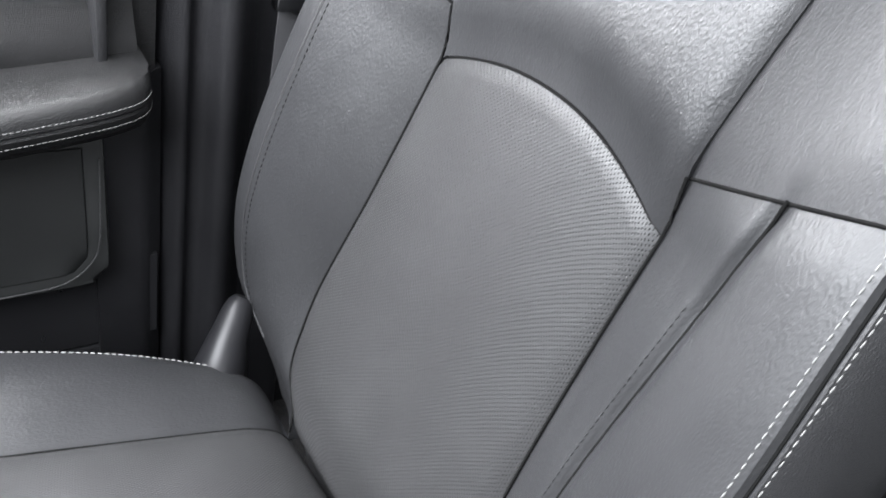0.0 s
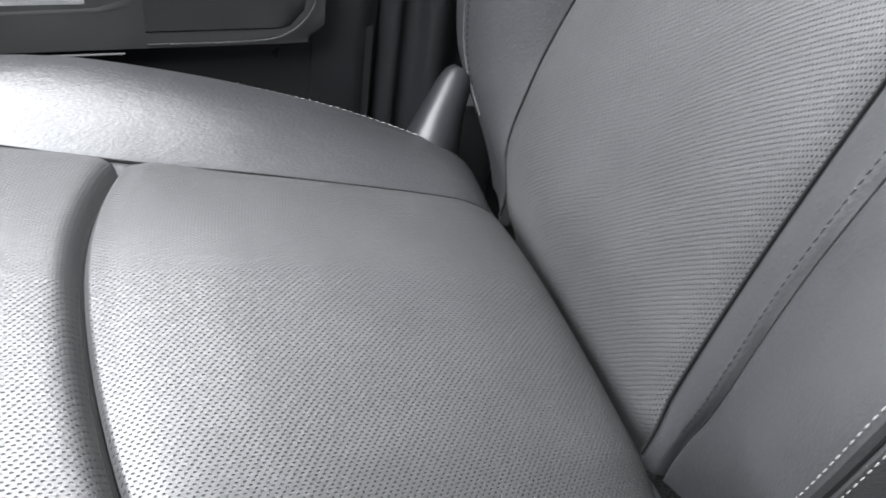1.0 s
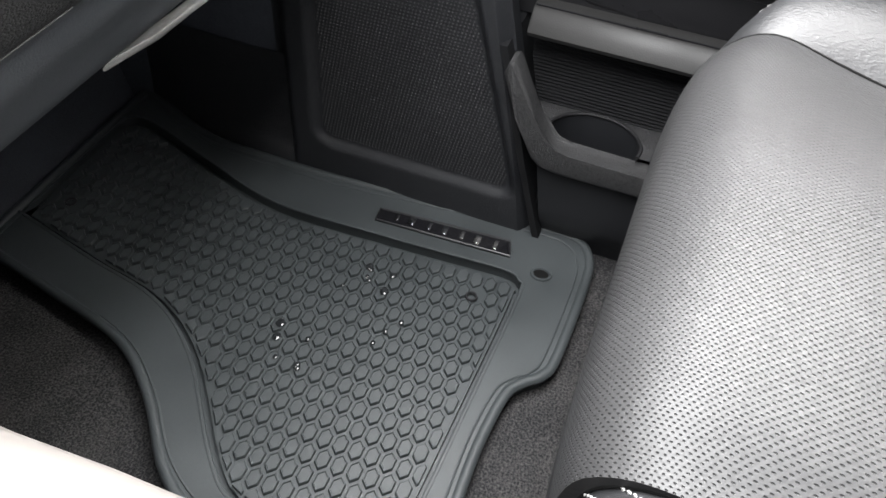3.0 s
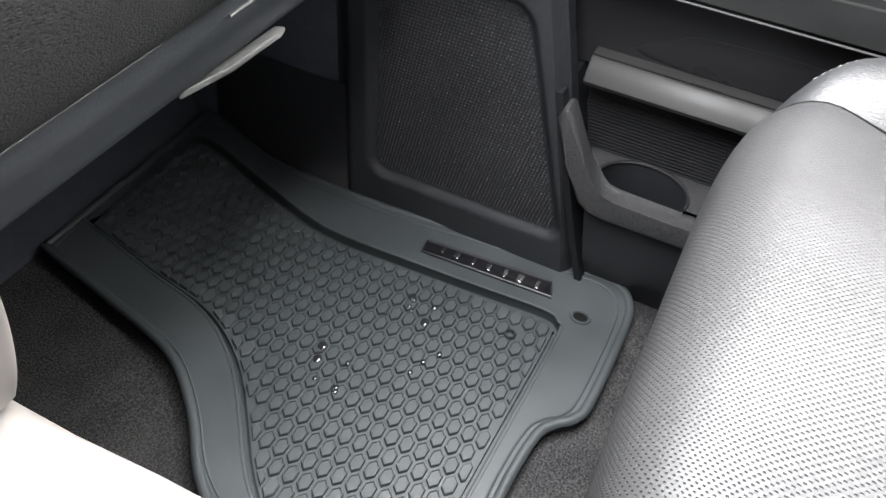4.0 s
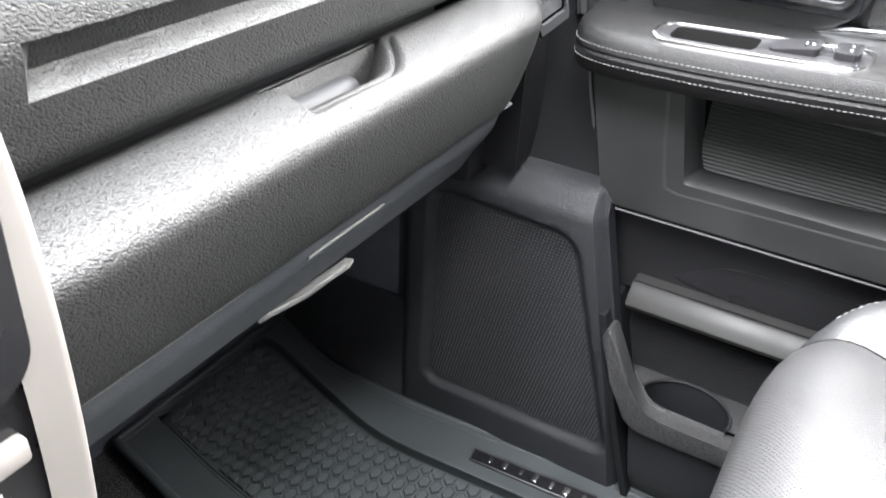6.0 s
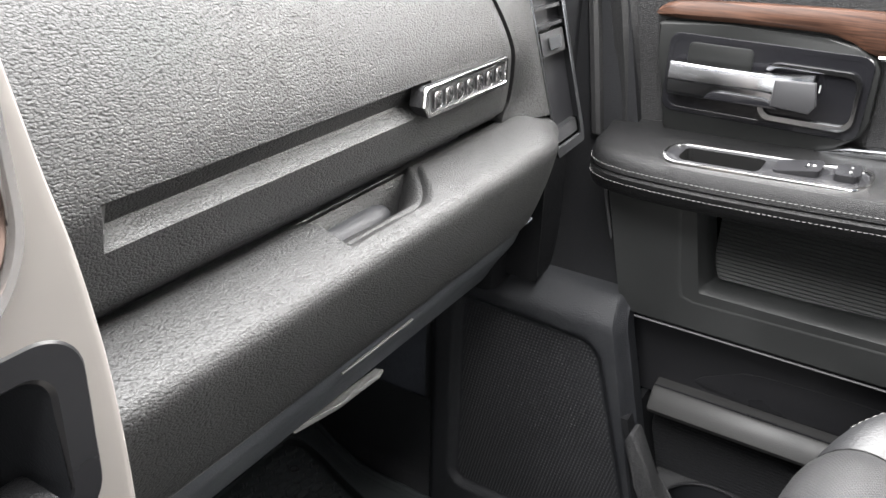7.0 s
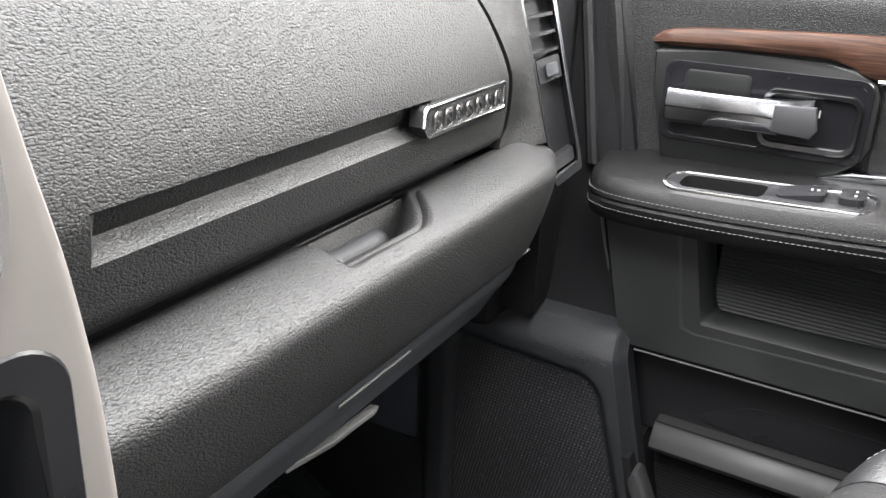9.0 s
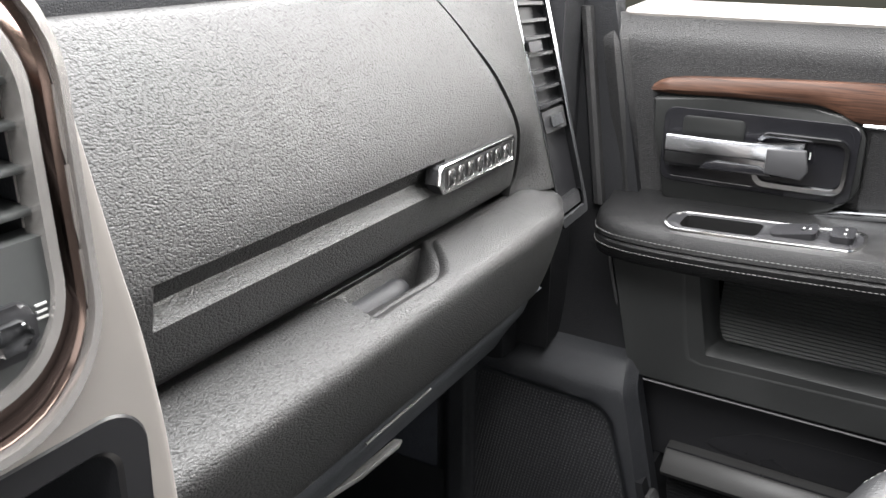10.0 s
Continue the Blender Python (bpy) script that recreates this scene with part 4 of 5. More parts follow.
def dashboard():
    ob = thing("dashboard", (0.40, 0.40, 0.40), "black grained dashboard with glovebox and side air vent", "dashboard")
    us = spread(0.10, 0.164, 4) + [0.168, 0.178] + spread(0.20, 0.44, 12) + [0.4600, 0.462, 0.4621] + spread(0.47, 0.62, 12)
    zs = [0.615, 0.618, 0.622, 0.63, 0.64, 0.65, 0.6555, 0.656, 0.659, 0.662, 0.6654, 0.6656, 0.669, 0.675, 0.679, 0.6825, 0.6832] + spread(0.69, 0.80, 14) + [0.806, 0.81, 0.815]
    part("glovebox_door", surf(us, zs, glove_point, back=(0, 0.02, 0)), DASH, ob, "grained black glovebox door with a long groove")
    ws = spread(0, 0.024, 6) + spread(0.025, 0.080, 56) + spread(0.083, 0.225, 36)
    xs = spread(0.10, 0.31, 12) + spread(0.316, 0.330, 14) + spread(0.336, 0.396, 6) + spread(0.399, 0.492, 64) + spread(0.50, 0.585, 6) + spread(0.59, 0.668, 14)
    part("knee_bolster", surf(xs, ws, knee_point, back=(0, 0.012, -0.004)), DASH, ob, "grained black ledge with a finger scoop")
    part("glovebox_latch", tube([(x, 0.361, 0.580) for x in spread(0.338, 0.425, 8)], lambda t: 0.0125 * min(1, 0.7 + 4 * t, 0.7 + 4 * (1 - t)), 16), BLACK, ob, "moulded latch bar in the scoop")
    part("gap", box((0.10, 0.396, 0.585), (0.60, 0.42, 0.70)), BLACK, ob)

    def column(u, z):
        y = lerp(gb_y(min(z, 0.815)) + 0.003, 0.322 + 0.25 * (z - 0.570), step(0, 1, u)) + 0.02 * max(0, z - 0.80)
        x = lerp(gb_x(min(z, 0.815)) + 0.002, lerp(0.671, 0.6535, (z - 0.569) / 0.222), u)
        return (x, y, z)
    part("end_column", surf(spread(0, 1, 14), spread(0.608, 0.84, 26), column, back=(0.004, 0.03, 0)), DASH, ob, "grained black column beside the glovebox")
    low = [(0.0, 0.330, 0.503), (0.02, 0.344, 0.492), (0.05, 0.352, 0.470), (0.09, 0.372, 0.440), (0.13, 0.392, 0.408), (0.17, 0.425, 0.388), (0.26, 0.52, 0.372), (0.48, 0.74, 0.36)]
    ly, lz = table([(a, b) for a, b, c in low]), table([(a, c) for a, b, c in low])
    part("lower_panel", surf(spread(0.10, 0.650, 10), spread(0.004, 0.48, 40), lambda x, w: (x, ly(w), lz(w)), back=(0, 0.02, 0.012)), LOWER, ob, "plain black lower dash panel")
    # seam, slit and lip carry their highlights as pale colour
    part("lower_seam", tube([(x, 0.3305, 0.5035) for x in spread(0.13, 0.275, 6)], 0.0013, 6), LIT_EDGE, ob, "thin panel edge with its highlight painted pale")
    part("slit_edge", tube([(x, 0.3475, 0.4770) for x in spread(0.352, 0.449, 6)], lambda t: 0.0012, 6), LIT_EDGE, ob, "thin slit edge with its highlight painted pale")
    tab = prism([(0.346, 0.3955), (0.395, 0.3865), (0.452, 0.3835), (0.460, 0.386), (0.457, 0.393), (0.366, 0.398)], "z", 0.400, 0.405, 0.0015)
    part("footwell_lip", tab, LIT_EDGE, ob, "plastic lip under the dash, its lit face painted pale")
    top = [(0.400, 0.795), (0.400, 0.819), (0.406, 0.826), (0.42, 0.831), (0.55, 0.838), (0.90, 0.815), (0.95, 0.78), (0.95, 0.72), (0.60, 0.74), (0.44, 0.78)]
    part("dash_top", prism(top, "x", -0.92, 0.70, 0.004), COWL, ob, "black dashboard top pad")
    part("end_cap", box((0.668, 0.384, 0.385), (0.735, 0.76, 0.815), 0.012), COWL, ob, "plain black dash end")
    # badge, its writing as plain raised blocks
    by = 0.3375
    bx = -0.010
    shape_o = [(x + bx, z) for x, z in [(0.4545, 0.6660), (0.4625, 0.6565), (0.586, 0.6555), (0.588, 0.658), (0.588, 0.678), (0.586, 0.6805), (0.4600, 0.6805), (0.4570, 0.678)]]
    shape_i = [(x + bx, z) for x, z in [(0.4615, 0.6655), (0.4655, 0.6600), (0.583, 0.6590), (0.5845, 0.660), (0.5845, 0.676), (0.583, 0.6772), (0.4640, 0.6772), (0.4620, 0.676)]]
    badge = part("badge", prism(shape_o, "y", by + 0.0005, by + 0.012), DASH_SOFT, ob, "dark badge plate with a chrome frame")
    part("badge_frame", ring_plate(shape_o, shape_i, lambda p, w: (p[0], by - 0.0015 - w, p[1]), 0.003, chamfer=0.001), BRIGHT, badge, "chrome badge frame")
    for i in range(7):
        x = 0.4690 + bx + 0.0163 * i
        part("badge_block", box((x, by - 0.0026, 0.6615), (x + 0.0105, by + 0.001, 0.6750), 0.0024), BRIGHT, badge, "small raised chrome block")
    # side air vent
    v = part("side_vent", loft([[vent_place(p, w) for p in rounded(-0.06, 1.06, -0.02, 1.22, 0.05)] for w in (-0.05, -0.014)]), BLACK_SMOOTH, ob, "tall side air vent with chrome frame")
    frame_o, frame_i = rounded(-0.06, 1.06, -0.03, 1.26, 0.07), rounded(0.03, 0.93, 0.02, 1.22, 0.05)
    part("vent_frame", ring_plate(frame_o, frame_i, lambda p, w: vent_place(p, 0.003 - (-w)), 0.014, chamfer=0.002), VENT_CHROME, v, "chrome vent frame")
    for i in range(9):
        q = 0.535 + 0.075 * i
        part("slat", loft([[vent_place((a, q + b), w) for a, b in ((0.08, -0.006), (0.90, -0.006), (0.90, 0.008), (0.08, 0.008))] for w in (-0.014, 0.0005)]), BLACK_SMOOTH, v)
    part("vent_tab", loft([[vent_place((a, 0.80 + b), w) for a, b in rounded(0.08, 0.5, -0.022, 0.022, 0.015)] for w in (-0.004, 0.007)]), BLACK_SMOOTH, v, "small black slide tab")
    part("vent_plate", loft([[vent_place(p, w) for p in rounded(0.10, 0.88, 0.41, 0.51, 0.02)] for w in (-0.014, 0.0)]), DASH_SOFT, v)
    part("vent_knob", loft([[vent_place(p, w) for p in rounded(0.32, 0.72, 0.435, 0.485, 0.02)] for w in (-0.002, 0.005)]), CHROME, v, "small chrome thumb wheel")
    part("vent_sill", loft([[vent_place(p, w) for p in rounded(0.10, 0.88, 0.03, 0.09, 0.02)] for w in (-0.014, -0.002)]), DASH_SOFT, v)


dashboard()


# ---- centre stack and console ----
xe_t = table([(0.38, 0.127), (0.42, 0.1295), (0.46, 0.131), (0.50, 0.130), (0.55, 0.1285), (0.60, 0.1265), (0.64, 0.1240), (0.66, 0.122), (0.70, 0.116), (0.74, 0.1075), (0.78, 0.1005), (0.82, 0.0935), (0.85, 0.084), (0.865, 0.074), (0.88, 0.055)])
sy_t = table([(0.38, 0.318), (0.42, 0.302), (0.48, 0.290), (0.56, 0.280), (0.66, 0.274), (0.76, 0.270), (0.84, 0.272), (0.88, 0.280)])


def stack_point(u, z, w=0.0):
    """u: -1 to 1 across the stack's face."""
    x = u * xe_t(z)
    roll = 0.016 * step(0.90, 1.0, abs(u)) ** 1.5
    return (x, sy_t(z) + roll - w, z)


def console():
    ob = thing("center_console", (0, 0.30, 0), "silver-trimmed centre stack with air vent and open pocket", "console")
    us = [-1.0, -0.97, -0.93, -0.90] + spread(-0.88, 0.88, 44) + [0.90, 0.92, 0.94, 0.97, 0.985, 1.0]
    zs = spread(0.395, 0.475, 8) + spread(0.485, 0.66, 18) + spread(0.664, 0.860, 50) + [0.87, 0.88]
    bm = surf(us, zs, stack_point, back=(0, 0.012, 0))
    vent_hole = rounded(-0.083, 0.083, 0.688, 0.848, 0.043, 8)
    pocket_hole = rounded(-0.098, 0.098, 0.47, 0.668, 0.018, 6)
    holes = []
    for f in bm.faces:
        q = f.calc_center_median()
        if (q.z > 0.478 and inside(pocket_hole, q.x, q.z)) or inside(vent_hole, q.x, q.z):
            holes.append(f)
    bmesh.ops.delete(bm, geom=holes, context="FACES")
    part("silver_trim", bm, SATIN, ob, "satin silver stack trim")
    part("edge_return", surf(spread(0.395, 0.88, 30), spread(0, 1, 4), lambda z, t: (xe_t(z) - 0.004 * t, sy_t(z) + 0.016 + 0.13 * t, z), back=(-0.01, 0, 0)), SATIN, ob, "silver side of the stack")
    part("stack_core", box((-0.10, 0.36, 0.0), (0.100, 0.70, 0.80)), BLACK, ob)
    ring = [rounded(-x, x, a, b, r, 10) for x, a, b, r in ((0.0890, 0.6805, 0.8560, 0.0480), (0.0848, 0.6855, 0.8510, 0.0450), (0.0745, 0.7020, 0.8420, 0.0375), (0.0690, 0.7080, 0.8365, 0.033))]

    def face(p, w):
        return (p[0], sy_t(p[1]) - 0.002 + 0.10 * max(0, abs(p[0]) - 0.06) - w, p[1])
    v = part("vent_surround", ring_plate(ring[1], ring[2], lambda p, w: face(p, 0.001 + w), 0.008, chamfer=0.001), SMOKED, ob, "smoked bronze vent surround")
    part("outer_ring", ring_plate(ring[0], ring[1], lambda p, w: face(p, 0.004 + w), 0.010, chamfer=0.003), RING, v, "chrome outer ring")
    part("inner_ring", ring_plate(ring[2], ring[3], lambda p, w: face(p, 0.004 + w), 0.010, chamfer=0.003), RING, v, "chrome inner ring")
    part("vent_panel", prism([(p[0], min(p[1], 0.757)) for p in rounded(-0.071, 0.071, 0.706, 0.800, 0.030, 8)], "y", 0.2675, 0.280), PANEL_GREY, v, "grey panel below the slats")
    part("vent_housing", loft([[(p[0], y, p[1]) for p in rounded(-0.0722, 0.0722, 0.705, 0.8395, 0.036, 8)] for y in (0.282, 0.320)], caps=False), BLACK, v, "black vent housing")
    part("vent_back", box((-0.072, 0.310, 0.71), (0.072, 0.318, 0.838)), BLACK, v)
    for i in range(6):
        z = 0.764 + 0.0145 * i
        part("slat", box((-0.070, 0.2695, z), (0.0705, 0.300, z + 0.0026), 0.0008), PANEL_GREY, v, "grey vent slat")
    part("vent_bar", box((0.040, 0.279, 0.757), (0.0425, 0.300, 0.845), 0.0008), BLACK_SMOOTH, v)
    part("knob_plate", prism([(p[0], p[1]) for p in rounded(0.036, 0.0605, 0.7180, 0.7380, 0.006)], "y", 0.2645, 0.270, 0.002), BLACK_SMOOTH, v)
    part("knob", prism([(p[0], p[1]) for p in rounded(0.0415, 0.0565, 0.7230, 0.7335, 0.004)], "y", 0.2605, 0.266, 0.002), VENT_CHROME, v, "small chrome vent knob")
    marks = bmesh.new()
    for i in range(3):
        box((0.0622, 0.2666, 0.7285 + 0.0024 * i), (0.0664, 0.2678, 0.7292 + 0.0024 * i), bm=marks)
    part("vent_marks", marks, MARK, v, "small white vent marks")
    po, pi = rounded(-0.1045, 0.1045, 0.577, 0.6760, 0.022, 8), rounded(-0.088, 0.088, 0.590, 0.660, 0.013, 8)
    p = part("pocket", ring_plate(po, pi, lambda q, w: (q[0], sy_t(q[1]) - 0.001 - w, q[1]), 0.014, chamfer=0.002), BLACK_SMOOTH, ob, "open dark storage pocket in a grey frame")
    inner = loft([[(q[0], 0.276, q[1]) for q in pi], [(q[0] * 0.93, 0.345, 0.59 + (q[1] - 0.59) * 0.9) for q in pi]], caps=False)
    inner.faces.new([inner.verts.new((q[0] * 0.93, 0.345, 0.59 + (q[1] - 0.59) * 0.9)) for q in pi])
    part("pocket_liner", inner, BLACK, p, "black pocket liner")
    part("pocket_flap", box((-0.082, 0.272, 0.588), (0.083, 0.300, 0.604), 0.004), DASH_SOFT, p, "grey lip of the pocket")
    low = part("switch_panel", surf(spread(-0.106, 0.106, 8), spread(0.468, 0.579, 8), lambda x, z: (x, sy_t(z) + 0.003, z), back=(0, 0.02, 0)), BLACK_SMOOTH, ob, "black switch panel below the pocket")
    for x in (-0.075, -0.025, 0.025, 0.075):
        part("rocker", box((x - 0.018, 0.277, 0.545), (x + 0.018, 0.292, 0.558), 0.003), SATIN, low, "silver rocker switch")
        marks = bmesh.new()
        box((x - 0.008, 0.2855, 0.523), (x + 0.008, 0.2875, 0.526), bm=marks)
        box((x - 0.005, 0.2855, 0.529), (x + 0.005, 0.2875, 0.532), bm=marks)
        part("print_bars", marks, MARK, low, "small white print")
    # the console's top, pale silver, running back from the stack
    rings = []
    for y in [0.350, 0.345] + spread(0.335, -0.45, 16):
        k = 0.0
        top = 0.392 - 0.10 * max(0, 0.31 - y) * 0.9 + (0.03 * step(0.1, -0.3, y))
        half = 0.124 + 0.006 * step(0.3, 0.2, y)
        rings.append([(a * (half - k), y, top - b - k) for a, b in ((-1, 0.06), (-1.0, 0.028), (-0.985, 0.017), (-0.955, 0.0085), (-0.91, 0.003), (-0.86, 0.0005), (-0.5, 0.0), (0.5, 0.0), (0.86, 0.0005), (0.91, 0.003), (0.955, 0.0085), (0.985, 0.017), (1.0, 0.028), (1.0, 0.06))])
    part("console_top", loft(rings), SATIN, ob, "pale silver console top")
    part("console_side", box((-0.118, -0.45, -0.012), (0.118, 0.36, 0.345), 0.01), BLACK, ob, "black console side")


console()


# ---- footwell side panel with its perforated grille ----
kick_rear = table([(0.0, 0.160), (0.12, 0.182), (0.25, 0.212), (0.385, 0.243), (0.42, 0.25)])


def kick_panel():
    ob = thing("kick_panel", (0.72, 0.33, 0), "black moulded footwell side panel with perforated speaker grille", "side panel")

    def grille_rear(z):
        return 0.184 + 0.28 * (z - 0.06)

    def recess(y, z, r=0.026):
        dy, dz = max(grille_rear(z) - y, y - 0.452), max(0.055 - z, z - 0.347 - 0.05 * (y - 0.26))
        return math.hypot(max(dy + r, 0), max(dz + r, 0)) - r

    def body(u, z):
        y = lerp(kick_rear(z), 0.52, u)
        x = 0.702 + 0.026 * step(0.362, 0.402, z) ** 1.5 + 0.045 * step(0.475, 0.515, y) + 0.05 * step(0.395, 0.41, z) + 0.018 * step(0.04, 0.0, u)
        return (x + 0.009 * step(0.002, -0.009, recess(y, z)), y, z)
    part("body", surf([0, 0.012, 0.025, 0.04] + spread(0.05, 1.0, 84), spread(-0.012, 0.41, 106), body, back=(0.02, 0, 0)), KICK, ob)
    grille = bmesh.new()
    for j in range(66):
        z = 0.068 + 0.0042 * j
        for i in range(64):
            y = grille_rear(z) + 0.012 + 0.0042 * (i + 0.5 * (j % 2))
            if recess(y, z) > -0.0115:
                continue
            vs = [grille.verts.new((0.7112, y + a, z + b)) for a, b in ((0.0014, 0), (0, 0.0014), (-0.0014, 0), (0, -0.0014))]
            tip = grille.verts.new((0.7092, y, z))
            for k in range(4):
                grille.faces.new((vs[k], vs[(k + 1) % 4], tip))
    rib = bpy.data.meshes.new("hexagon_rib")
    cell = tube([(0, 0.0150 * math.sin(k * math.pi / 3), 0.0165 * math.cos(k * math.pi / 3)) for k in range(6)], 0.0006, 5, closed=True, up=(1, 0, 0))
    bmesh.ops.recalc_face_normals(cell, faces=cell.faces[:])
    cell.to_mesh(rib)
    cell.free()
    rib.materials.append(KICK)
    for i in range(10):
        for j in range(11):
            z, y = 0.090 + 0.026 * j, 0.20 + 0.030 * (i + 0.5 * (j % 2))
            if recess(y, z) < -0.026:
                h = new("hexagon_rib", rib)
                h.parent, h.matrix_parent_inverse = ob, Matrix.Translation(-Vector(ob["at"]))
                h.location = (0.7104, y, z)
    tagged(part("grille", grille, RIM, ob, "fine black perforated grille", smooth=False), kind="stuff")
    mat_edge = table([(0.40, 0.702), (0.45, 0.700), (0.523, 0.700), (0.609, 0.706), (0.70, 0.738), (0.76, 0.756)])
    flange = surf(spread(0.44, 0.76, 24), spread(0, 1, 12), lambda y, t: (lerp(mat_edge(y), max(0.742, mat_edge(y) + 0.004), t ** 0.6), y, -0.008 + 0.022 * step(0, 0.2, t) + 0.13 * t ** 2.2), back=(0.006, 0, -0.006))
    part("base_flange", flange, KICK, ob, "black flange curving up from the mat")
    wall = surf(spread(0.455, 0.80, 10), spread(-0.012, 0.55, 10), lambda y, z: (0.748 + 0.012 * math.sin(y * 30) * 0.3, y, z), back=(0.03, 0, 0))
    tagged(part("wall_footwell", wall, FOOT), "black plastic footwell side wall, haze put into its colour", "wall", kind="structure")
    part("cowl", surf(spread(0.235, 0.50, 8), spread(0.40, 0.80, 12), lambda y, z: (0.768 - 0.02 * step(0.45, 0.40, z), max(y, 0.235 + 0.213 * (z - 0.40)), z), back=(0.03, 0, 0)), COWL, ob, "dark upper cowl")


kick_panel()


# ---- passenger door ----
front_y = table([(-0.02, 0.146), (0.13, 0.190), (0.25, 0.220), (0.362, 0.261), (0.43, 0.280), (0.51, 0.300), (0.65, 0.322), (0.78, 0.346)])
arm_z = table([(0.31, 0.581), (0.22, 0.585), (0.143, 0.588), (0.04, 0.594), (-0.10, 0.603), (-0.27, 0.617), (-0.42, 0.632)])
arm_x = table([(0.303, 0.745), (0.301, 0.715), (0.296, 0.698), (0.285, 0.684), (0.262, 0.672), (0.22, 0.664), (0.143, 0.660), (0.0, 0.657), (-0.1, 0.660), (-0.2, 0.667), (-0.33, 0.675), (-0.375, 0.682), (-0.395, 0.695), (-0.403, 0.718), (-0.405, 0.748)])


def door_upper_x(y, z):
    base = 0.776 + 0.004 * step(0.70, 0.60, z)
    base += 0.012 * step(0.745, 0.772, z)
    rib = 0.018 * math.exp(-((y - (front_y(z) - 0.020)) / 0.009) ** 2)
    return base - rib + 0.02 * step(front_y(z) - 0.008, front_y(z), y)


def door():
    ob = thing("door_1", (0.80, 0, 0.0), "black front door trim with wood strip, chrome handle and armrest", "car door", kind="structure")
    L = -0.425
    part("upper_panel", surf(spread(0, 1, 60), spread(0.52, 0.774, 26), lambda u, z: (door_upper_x(lerp(front_y(z), L, u), z), lerp(front_y(z), L, u), z), back=(0.03, 0, 0)), DOOR_VINYL, ob, "grained black upper door panel")
    part("sill", prism([(0.786, 0.7735), (0.790, 0.778), (0.865, 0.782), (0.865, 0.74), (0.80, 0.74)], "y", L, 0.312, 0.002), SATIN, ob, "pale window sill edge")
    part("front_trim_edge", tube([(0.7665, front_y(z) + 0.0015, z) for z in spread(0.366, 0.535, 12)], 0.0018, 6), EDGE, ob, "thin front edge of the door trim")
    strip = [[(0.776, y + 0.007, z), (0.762, y + 0.006, z), (0.7575, y + 0.003, z), (0.757, y - 0.002, z), (0.760, y - 0.006, z), (0.776, y - 0.008, z)] for z in spread(0.567, 0.772, 8) + [0.777, 0.780] for y in (0.318 + 0.14 * (z - 0.572),)]
    part("front_strip", loft(strip), DOOR_VINYL, ob, "raised grained strip along the door's front edge")
    # middle panel with the map pocket
    us, zs = [0.0, 0.006, 0.02, 0.05, 0.09] + spread(0.125, 0.62, 14) + spread(0.66, 0.96, 8) + [0.985, 1.0], [0.374, 0.377, 0.382, 0.39, 0.40, 0.412, 0.425, 0.52, 0.535, 0.55, 0.57]
    R = -0.375

    def mid(u, z):
        y = lerp(front_y(z), R, u)
        x = 0.733 + 0.05 * (z - 0.374) + 0.030 * step(0.379, 0.3735, z) + 0.030 * (step(0.02, 0, u) + step(0.985, 1.0, u))
        corner = math.hypot(max(0, u - 0.93) / 0.07, max(0, 0.43 - z) / 0.056)
        return (x + 0.03 * step(0.9, 1.3, corner), y, z)
    bm = surf(us, zs, mid, back=(0.02, 0, 0))
    y_in, y_end = 0.172, -0.165
    bmesh.ops.delete(bm, geom=[f for f in bm.faces if 0.426 < f.calc_center_median().z < 0.519 and y_end + 0.005 < f.calc_center_median().y < y_in + 0.02], context="FACES")
    part("middle_panel", bm, DOOR_LOWER, ob, "smooth dark grey middle door panel")
    po = [(0.2150, 0.521), (0.2060, 0.470), (0.1990, 0.432), (0.1940, 0.4150), (0.180, 0.4110), (0.0, 0.414), (-0.165, 0.418), (-0.192, 0.424), (-0.195, 0.521)]
    pi = [(0.184, 0.519), (0.177, 0.480), (0.170, 0.445), (0.166, 0.434), (0.158, 0.430), (0.0, 0.4345), (-0.140, 0.440), (-0.158, 0.452), (-0.164, 0.519)]
    rim = bmesh.new()
    rings = []
    for t, deep in ((0.0, 0.0), (0.12, 0.0006), (0.30, 0.0030), (0.50, 0.0075), (0.70, 0.0135), (0.86, 0.0205), (0.96, 0.0275), (1.0, 0.0325)):
        rings.append([(0.7325 + 0.05 * (a[1] - 0.374) * (1 - t) + deep, lerp(a[0], b[0], t), lerp(a[1], b[1], t)) for a, b in zip(po, pi)])
    rings.append([(0.779, y - 0.002, z - 0.004) for y, z in pi])
    made = [[rim.verts.new(p) for p in ring] for ring in rings]
    for a, b in zip(made, made[1:]):
        for j in range(len(po) - 1):
            rim.faces.new((a[j], a[j + 1], b[j + 1], b[j]))
    pocket = part("map_pocket", rim, DOOR_LOWER, ob, "map pocket with a broad moulded rim")
    ribs = surf(spread(0.172, -0.172, 3), spread(0, 22, 88), lambda y, k: (0.774 - 0.0022 * (0.5 - 0.5 * math.cos(2 * math.pi * k)), y, 0.428 + 0.0043 * k), back=(0.01, 0, 0))
    part("ribs", ribs, DOOR_LOWER, pocket, "fine horizontal ribs inside the pocket")
    # the edge's highlight, drawn as a thin tube of paler grey
    part("panel_edge", tube([(0.7335, y, 0.3775) for y in spread(0.238, -0.18, 12)], 0.0012, 6), EDGE, ob, "thin lower panel edge, its highlight painted pale")
    # recessed dark band, grab ledge, ribbed lower panel
    part("lower_recess", surf(spread(0, 1, 10), spread(0.265, 0.379, 6), lambda u, z: (0.768, lerp(front_y(z) + 0.004, L, u), z), back=(0.02, 0, 0)), BLACK_SMOOTH, ob, "smooth black recessed band")
